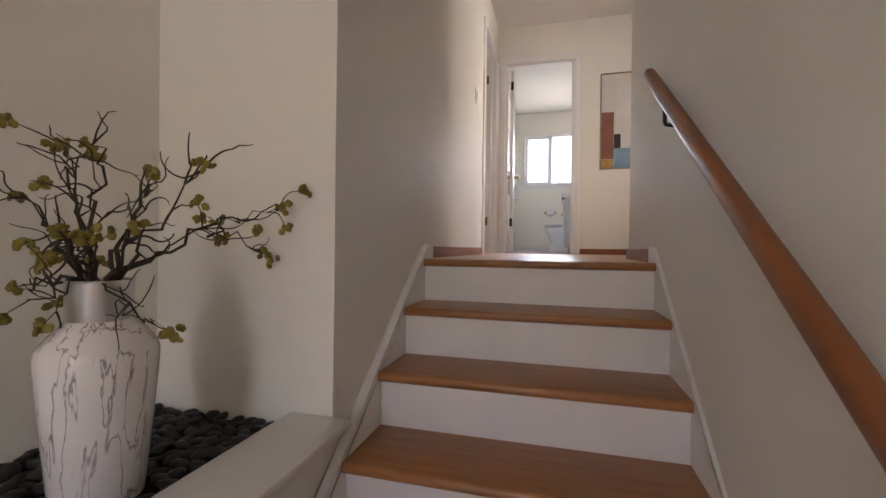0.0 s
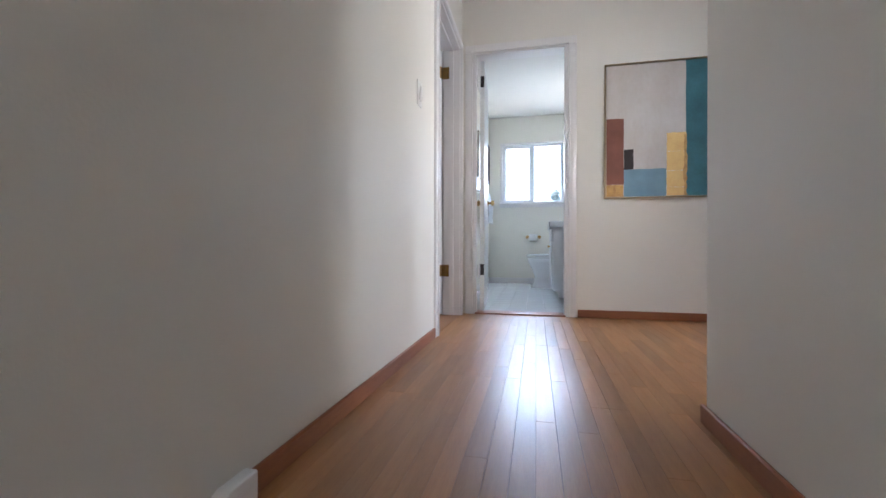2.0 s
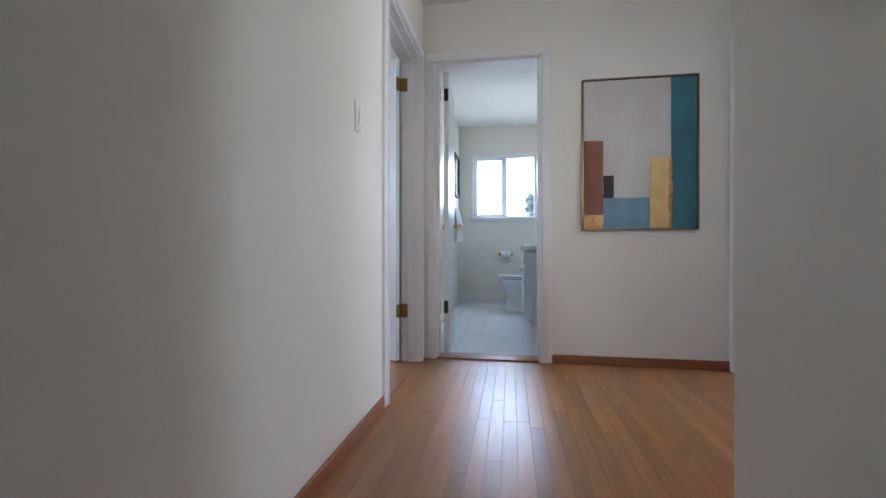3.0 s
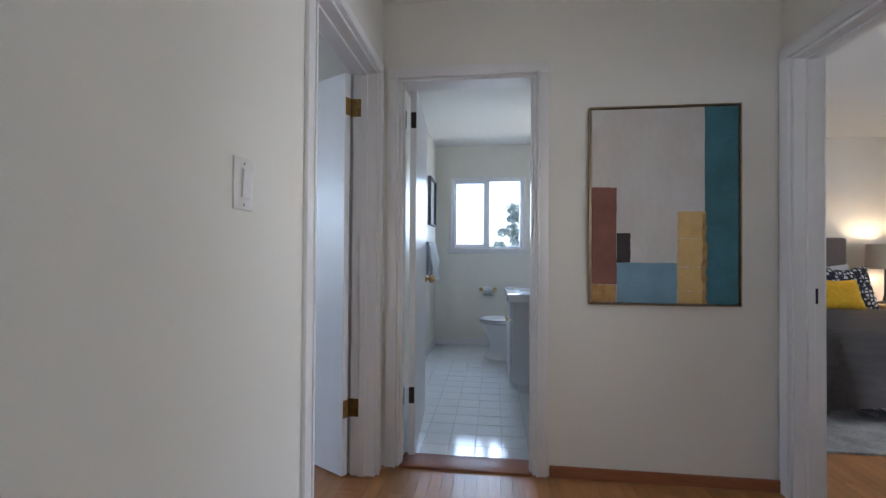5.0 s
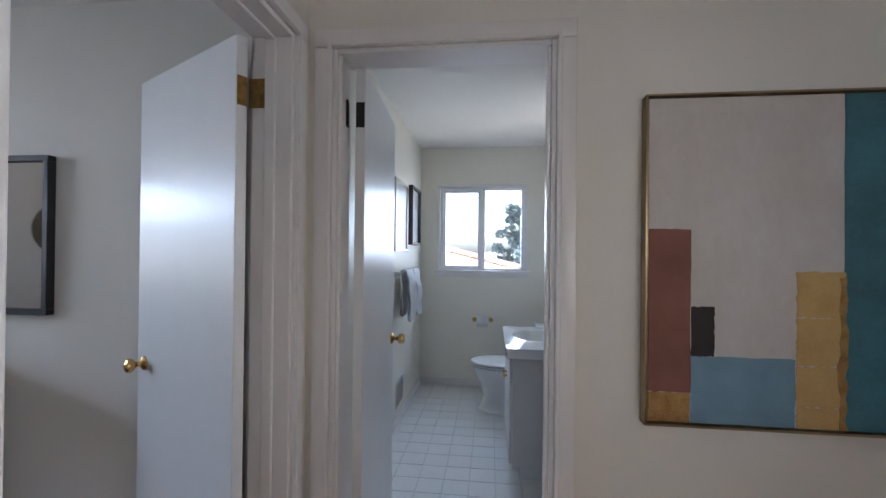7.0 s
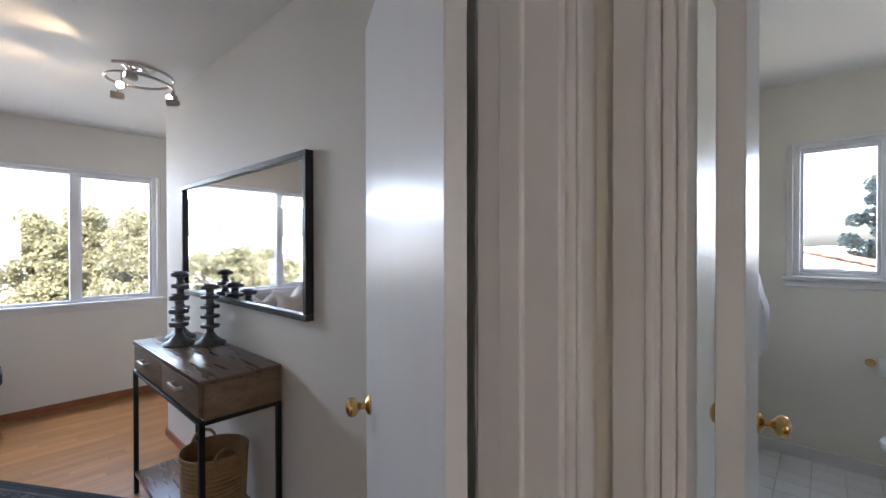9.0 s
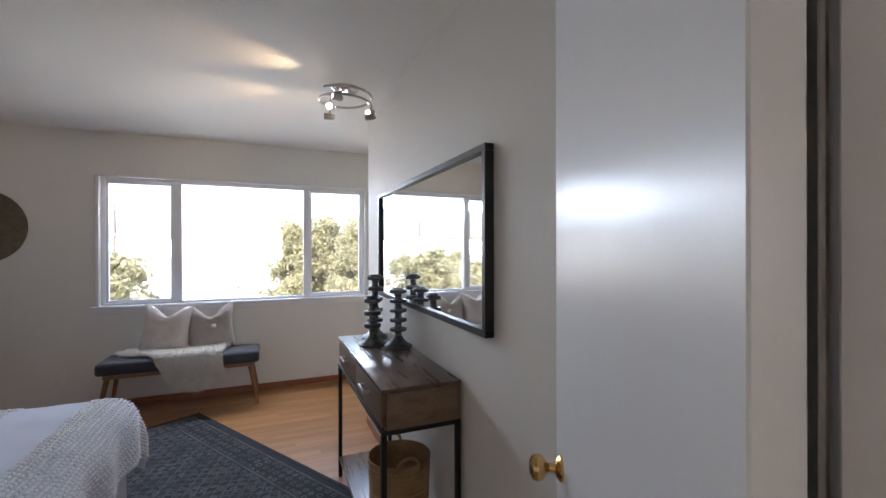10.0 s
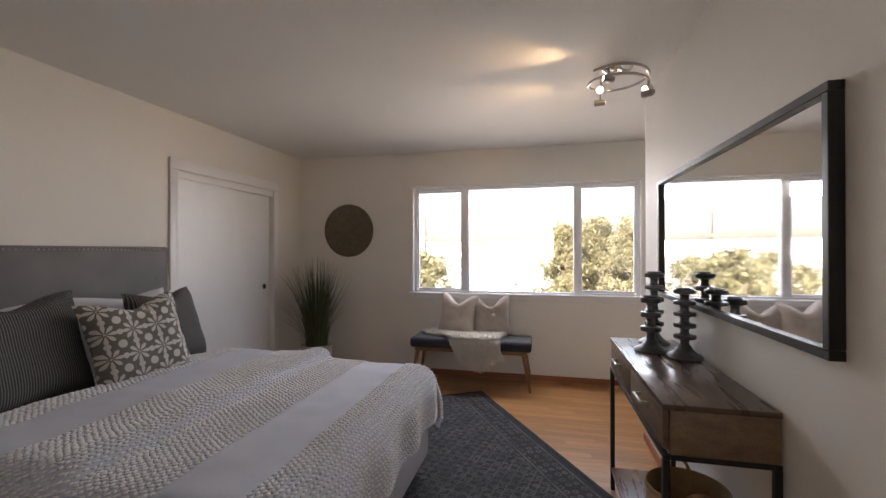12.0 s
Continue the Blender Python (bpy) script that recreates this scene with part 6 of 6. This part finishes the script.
# Both leaf colours are lightened so that haze over the trees is painted in.
M_LEAF1 = mat("hazed_olive_foliage", (0.31, 0.30, 0.19), 0.8, vary=0.1, rand=0.3, island=True, scale=2, color2=(0.24, 0.235, 0.13))
M_LEAF2 = mat("hazed_evergreen_foliage", (0.25, 0.29, 0.27), 0.8, vary=0.1, rand=0.4, island=True, scale=2, color2=(0.21, 0.25, 0.22))
for m in (M_LEAF1, M_LEAF2):
    thin_fibre(m, 0.55)
M_POLE = mat("weathered_pole", (0.20, 0.17, 0.15), 0.9, vary=0.1, scale=6)


def land_z(x, y):
    """Level by the house, falling away to the plain in the west."""
    s = min(1.0, max(0.0, (-x - 12) / 260))
    return -3.4 - 66 * s * s * (3 - 2 * s) + 0.5 * noise.noise((x * 0.03, y * 0.03, 0)) * (x < -8)


xs = [-4500, -3000, -2000, -1400, -1000, -700, -500, -380] + list(range(-300, 41, 12)) + [60, 120, 300, 900, 2500]
ys = [-4500, -2500, -1200, -600, -300, -150, -80] + list(range(-60, 81, 12)) + [110, 160, 320, 700, 1500, 3000, 4500]
bm = bmesh.new()
g = [[bm.verts.new((x, y, land_z(x, y))) for y in ys] for x in xs]
for i in range(len(xs) - 1):
    for k in range(len(ys) - 1):
        bm.faces.new((g[i][k], g[i + 1][k], g[i + 1][k + 1], g[i][k + 1]))
solid("ground", bm, M_LAND, "sunlit hillside falling to a plain paled to imitate haze", "ground")


def blocks(name, label, spots, material):
    """Small houses far below, joined."""
    vs, fs = [], []
    for x, y, z, w, d, h in spots:
        o = len(vs)
        vs += [(x - w, y - d, z), (x + w, y - d, z), (x + w, y + d, z), (x - w, y + d, z), (x - w, y - d, z + h), (x + w, y - d, z + h), (x + w, y + d, z + h), (x - w, y + d, z + h), (x, y - d, z + h * 1.35), (x, y + d, z + h * 1.35)]
        fs += [(o, o + 1, o + 5, o + 4), (o + 1, o + 2, o + 6, o + 5), (o + 2, o + 3, o + 7, o + 6), (o + 3, o, o + 4, o + 7), (o + 5, o + 6, o + 9, o + 8), (o + 7, o + 4, o + 8, o + 9), (o + 4, o + 5, o + 8), (o + 6, o + 7, o + 9)]
    me = bpy.data.meshes.new(name)
    me.from_pydata(vs, [], fs)
    me.materials.append(material)
    return tagged(new(name, me), label, "city", kind="stuff")


rng = random.Random(77)
spots = []
for i in range(900):
    x = -rng.uniform(240, 1700)
    y = rng.uniform(-0.75, 0.75) * -x
    s = rng.uniform(4, 9) * (1 if rng.random() < 0.95 else 2.2)
    spots.append((x, y, land_z(x, y) - 1, s, s * rng.uniform(0.6, 1.4), rng.uniform(4, 8) * (1 if rng.random() < 0.95 else 2.5)))
blocks("distant_houses", "sunlit houses of the far city, paled to imitate haze", spots, M_CITY)


def leaf_cloud(clumps, size, count, rng, droop=0.0):
    """Many small leaf blades scattered round clump centres, with gaps between."""
    vs, fs = [], []
    for c, r in clumps:
        for i in range(count):
            a = Vector((rng.gauss(0, 1), rng.gauss(0, 1), rng.gauss(0, 1)))
            a = a.normalized() * r * (0.55 + 0.45 * rng.random() ** 0.5)
            p = c + Vector((a.x, a.y, a.z * 0.8 - droop * abs(a.x)))
            u = Vector((rng.uniform(-1, 1), rng.uniform(-1, 1), rng.uniform(-1, 1))).normalized()
            w = u.cross(Vector((rng.uniform(-1, 1), rng.uniform(-1, 1), rng.uniform(-1, 1)))).normalized()
            s = size * rng.uniform(0.6, 1.4)
            o = len(vs)
            vs += [tuple(p - u * s), tuple(p + w * s * 0.5), tuple(p + u * s), tuple(p - w * s * 0.5)]
            fs.append((o, o + 1, o + 2, o + 3))
    return vs, fs


def tree(label, at, height, spread, material, seed, cone=False, leaf=0.10, count=60, n=60, bare=0):
    rng = random.Random(seed)
    t = thing("tree", label, "tree", at)
    bm = bmesh.new()
    trunk = [Vector((0.12 * math.sin(k * 1.3), 0.1 * math.cos(k), height * 0.92 * k / 8)) for k in range(9)]
    add_tube(bm, trunk, [0.035 * height * (1 - 0.85 * k / 8) for k in range(9)], 8)
    part("trunk", bm, M_BARK, t)
    clumps = []
    for i in range(n):
        h = 0.18 + 0.82 * (i + rng.random()) / n
        rr = spread * ((1 - h) ** 0.75 * 1.05 + 0.10 if cone else math.sqrt(max(0.05, 1 - (2 * h - 1.05) ** 2))) * rng.uniform(0.45, 1.0)
        a = rng.uniform(0, 6.283)
        c = Vector((rr * math.cos(a), rr * math.sin(a), h * height * rng.uniform(0.95, 1.02)))
        clumps.append((c, spread * rng.uniform(0.16, 0.30)))
        if i % 3 == 0:
            b = bmesh.new()
            s0 = Vector((0, 0, c.z * 0.72))
            add_tube(b, [s0, s0.lerp(c, 0.5) + Vector((0, 0, 0.06 * height)), c], [0.010 * height, 0.006 * height, 0.002 * height], 5)
            part("limb", b, M_BARK, t)
    for k in range(bare):
        b = bmesh.new()
        a = rng.uniform(0, 6.283)
        p = Vector((0, 0, height * 0.85))
        d = Vector((math.cos(a) * 0.5, math.sin(a) * 0.5, 1)).normalized()
        pts = [p + d * (height * 0.09 * i) + Vector((rng.uniform(-0.2, 0.2), rng.uniform(-0.2, 0.2), 0)) for i in range(5)]
        add_tube(b, pts, [0.03, 0.025, 0.02, 0.012, 0.006], 5)
        part("bare_twig", b, M_BARK, t)
    vs, fs = leaf_cloud(clumps, leaf, count, rng)
    me = bpy.data.meshes.new("crown")
    me.from_pydata(vs, [], fs)
    me.materials.append(material)
    ob = new("crown", me)
    ob.parent = t
    tagged(ob, "uneven leafy crown with gaps", kind="stuff")
    return t


def at_land(x, y):
    return (x, y, land_z(x, y) - 0.1)


for x, y, top_z, sp, sd, cone in ((-24.0, 5.9, 2.45, 2.0, 1, True), (-25.5, 7.7, 2.95, 2.7, 2, True), (-23.0, 9.3, 2.8, 2.6, 3, True), (-26.0, 11.5, 2.8, 2.3, 4, True)):
    a = at_land(x, y)
    tree("sunlit yellow green cypress tree outside the bedroom window", a, top_z - a[2], sp, M_LEAF1, sd, cone, 0.10, 170, 110)
for x, y, top_z, sp, sd in ((-15.1, -0.1, 1.30, 1.75, 5), (-33.0, -4.6, 0.9, 2.2, 7), (-27.0, -6.5, 1.1, 2.3, 8)):
    a = at_land(x, y)
    tree("round olive green tree on the slope below the window", a, top_z - a[2], sp, M_LEAF1, sd, False, 0.12, 80, 60)
a = at_land(4.9, 27.0)
tree("tall dark evergreen tree behind the neighbouring roof", a, 7.0 - a[2], 2.7, M_LEAF2, 12, False, 0.15, 150, 90, bare=6)
a = at_land(2.4, 30.0)
tree("dark evergreen tree behind the neighbouring roof", a, 4.1 - a[2], 1.6, M_LEAF2, 13, False, 0.13, 120, 60, bare=5)
a = at_land(1.5, 15.0)
tree("light green shrub below the bathroom window", a, 0.95 - a[2], 0.7, M_LEAF1, 14, False, 0.06, 100, 40)

a = at_land(-18.2, -0.47)
pole = thing("utility_pole", "weathered wooden utility pole with two crossarms", "utility pole", a)
part("shaft", tube([(0, 0, 0), (0, 0, 3.0 - a[2])], [0.10, 0.06], 10), M_POLE, pole)
for z in (2.85, 1.92):
    part("crossarm", box(-0.06, 0.06, -0.33, 0.33, z - a[2] - 0.045, z - a[2] + 0.045), M_POLE, pole)

# neighbouring house seen from the bathroom
nh = thing("neighbour_house", "neighbouring stucco house with a terracotta tile roof", "house", (-1.0, 18.0, -3.4))
part("wall", box(-3.5, 3.0, -1.5, 4.5, 0.0, 4.05), M_STUCCO, nh)


def roof_tiles(x0, z0, x1, z1, y0, y1, nx, ny, lift):
    vs, fs = [], []
    d = Vector((x1 - x0, 0, z1 - z0))
    up = Vector((-(z1 - z0), 0, x1 - x0)).normalized()
    up = up if up.z > 0 else -up
    for i in range(nx):
        for k in range(ny):
            p = Vector((x0, 0, z0)) + d * (i / nx)
            q = Vector((x0, 0, z0)) + d * ((i + 1.12) / nx)
            ya, yb = y0 + (y1 - y0) * k / ny, y0 + (y1 - y0) * (k + 0.94) / ny
            o = len(vs)
            for pt_, h in ((p, 0.02), (q, 0.05)):
                for yy, e in ((ya, 0.0), ((ya + yb) / 2, lift), (yb, 0.0)):
                    vs.append(tuple(pt_ + up * (h + e) + Vector((0, yy, 0))))
            fs += [(o, o + 1, o + 4, o + 3), (o + 1, o + 2, o + 5, o + 4)]
    bm = bmesh.new()
    bv = [bm.verts.new(v) for v in vs]
    for f in fs:
        bm.faces.new([bv[i] for i in f])
    return bm


rf = part("roof", roof_tiles(-1.6, 5.25, 3.3, 4.02, -1.9, 4.9, 16, 24, 0.05), M_ROOF, nh, "terracotta tile roof slope", kind="stuff")
part("roof_deck", tube([(-1.6, -1.9, 5.2), (-1.6, 4.9, 5.2)], 0.06, 8), M_STUCCO, rf)
bm = bmesh.new()
pr = [(-1.6, 5.24), (3.3, 4.0), (3.3, 3.86), (-1.6, 5.08), (-3.8, 3.9), (-3.8, 4.02)]
fa = [bm.verts.new((x, -1.9, z)) for x, z in pr]
fb = [bm.verts.new((x, 4.9, z)) for x, z in pr]
bm.faces.new(fa), bm.faces.new(fb[::-1])
for i in range(6):
    bm.faces.new((fa[i], fb[i], fb[(i + 1) % 6], fa[(i + 1) % 6]))
part("fascia", bm, M_STUCCO, nh, "cream fascia boards")
lr = thing("lower_roof", "grey shake roof of the neighbouring garage with a vent", "roof", (-1.9, 14.6, -3.4))
part("shakes", roof_tiles(-1.5, 5.05, 2.3, 3.85, -0.9, 2.0, 12, 16, 0.02), M_SHAKE, lr, kind="stuff")
part("wall", box(-2.0, 2.0, -0.6, 1.7, 0.0, 3.85), M_STUCCO, lr)
part("vent_pipe", lathe([(0, 3.9), (0.10, 3.9), (0.10, 4.55), (0.14, 4.56), (0.14, 4.66), (0, 4.70)], 14), M_VINYL, lr, at=pose(1.0, 0.2, 0))

# made-up glowing ridge that imitates white haze and closes the horizon
M_HORIZON_GLOW = glow("horizon_haze_glow", (0.90, 0.94, 1.0), 0.55)
bm = bmesh.new()
prev = None
for i in range(81):
    a = radians(100 + i * 2.0)
    r = 4300
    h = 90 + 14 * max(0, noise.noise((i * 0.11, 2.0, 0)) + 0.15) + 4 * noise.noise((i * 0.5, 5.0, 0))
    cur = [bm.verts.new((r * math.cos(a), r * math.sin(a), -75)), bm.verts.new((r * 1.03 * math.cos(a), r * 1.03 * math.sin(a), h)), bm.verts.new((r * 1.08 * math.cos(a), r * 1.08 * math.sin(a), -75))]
    if prev:
        bm.faces.new((prev[0], cur[0], cur[1], prev[1]))
        bm.faces.new((prev[1], cur[1], cur[2], prev[2]))
    prev = cur
solid("backdrop", bm, M_HORIZON_GLOW, "pale glowing band added along the horizon to imitate haze", "hills")

# ---- floor boards and tiles ----
def planks(floor, x0, x1, y0, y1, seed, limit=300, near=None, w=0.057):
    """Oak strips along y, each its own board; the boards outside the near stretch are joined."""
    rng = random.Random(seed)
    meshes = {}
    rest = []
    n = 0
    x = x0
    while x < x1 - 0.005:
        xe = min(x + w, x1)
        y = y0 - rng.choice((0.0, 0.25, 0.5))
        while y < y1:
            ln = rng.choice((0.6, 0.8, 1.0, 1.25))
            a, b = max(y, y0), min(y + ln, y1)
            y += ln
            if b - a < 0.03:
                continue
            c = ((x + xe) / 2, (a + b) / 2)
            if n < limit and (near is None or (near[0] <= c[0] <= near[1] and near[2] <= c[1] <= near[3])):
                key = (round(b - a, 3), round(xe - x, 3))
                if key not in meshes:
                    hw, hl = (xe - x) / 2 - 0.0003, (b - a) / 2 - 0.0003
                    meshes[key] = mesh_of("plank", box(-hw, hw, -hl, hl, -0.012, 0.0, 0.0005, 1), M_OAK, False)
                ob = new("plank", meshes[key])
                ob.parent = floor
                ob.matrix_basis = Matrix.Translation((c[0], c[1], rng.uniform(-0.0003, 0.0)))
                n += 1
            else:
                rest.append((x + 0.0006, xe - 0.0006, a + 0.0006, b - 0.0006))
        x = xe
    if rest:
        vs, fs = [], []
        for i, (a, b, c, d) in enumerate(rest):
            vs += [(a, c, -0.012), (b, c, -0.012), (b, d, -0.012), (a, d, -0.012), (a, c, -0.0002), (b, c, -0.0002), (b, d, -0.0002), (a, d, -0.0002)]
            o = i * 8
            fs += [(o + 4, o + 5, o + 6, o + 7), (o, o + 1, o + 5, o + 4), (o + 1, o + 2, o + 6, o + 5), (o + 2, o + 3, o + 7, o + 6), (o + 3, o, o + 4, o + 7)]
        me = bpy.data.meshes.new("planks")
        me.from_pydata(vs, [], fs)
        me.materials.append(M_OAKI)
        ob = new("planks", me)
        ob.parent = floor
        tagged(ob, kind="stuff")


planks(floor_hall, 0.0, 1.948, 2.403, 5.0, 3)
planks(floor_bed, -4.555, -0.135, 1.8, 6.4, 5, 300, (-4.4, -1.9, 3.3, 5.3))
planks(floor_guest, 2.07, 5.9, 4.13, 7.98, 7, 0)

rng = random.Random(11)
TS = 0.1525
tile_mesh = mesh_of("tile", box(-TS / 2 + 0.0018, TS / 2 - 0.0018, -TS / 2 + 0.0018, TS / 2 - 0.0018, -0.004, 0.002, 0.0015, 1), M_TILE, False)
for i in range(9):
    for k in range(19):
        xx, yy = -0.12 + TS * (i + 0.5), 5.125 + TS * (k + 0.5)
        if xx + TS / 2 < 1.3 and yy + TS / 2 < 8.03:
            ob = new("tile", tile_mesh)
            ob.parent = floor_bath
            ob.matrix_basis = pose(xx, yy, rng.uniform(-0.0006, 0.0004), rng.uniform(-0.12, 0.12), rng.uniform(-0.12, 0.12), 0)
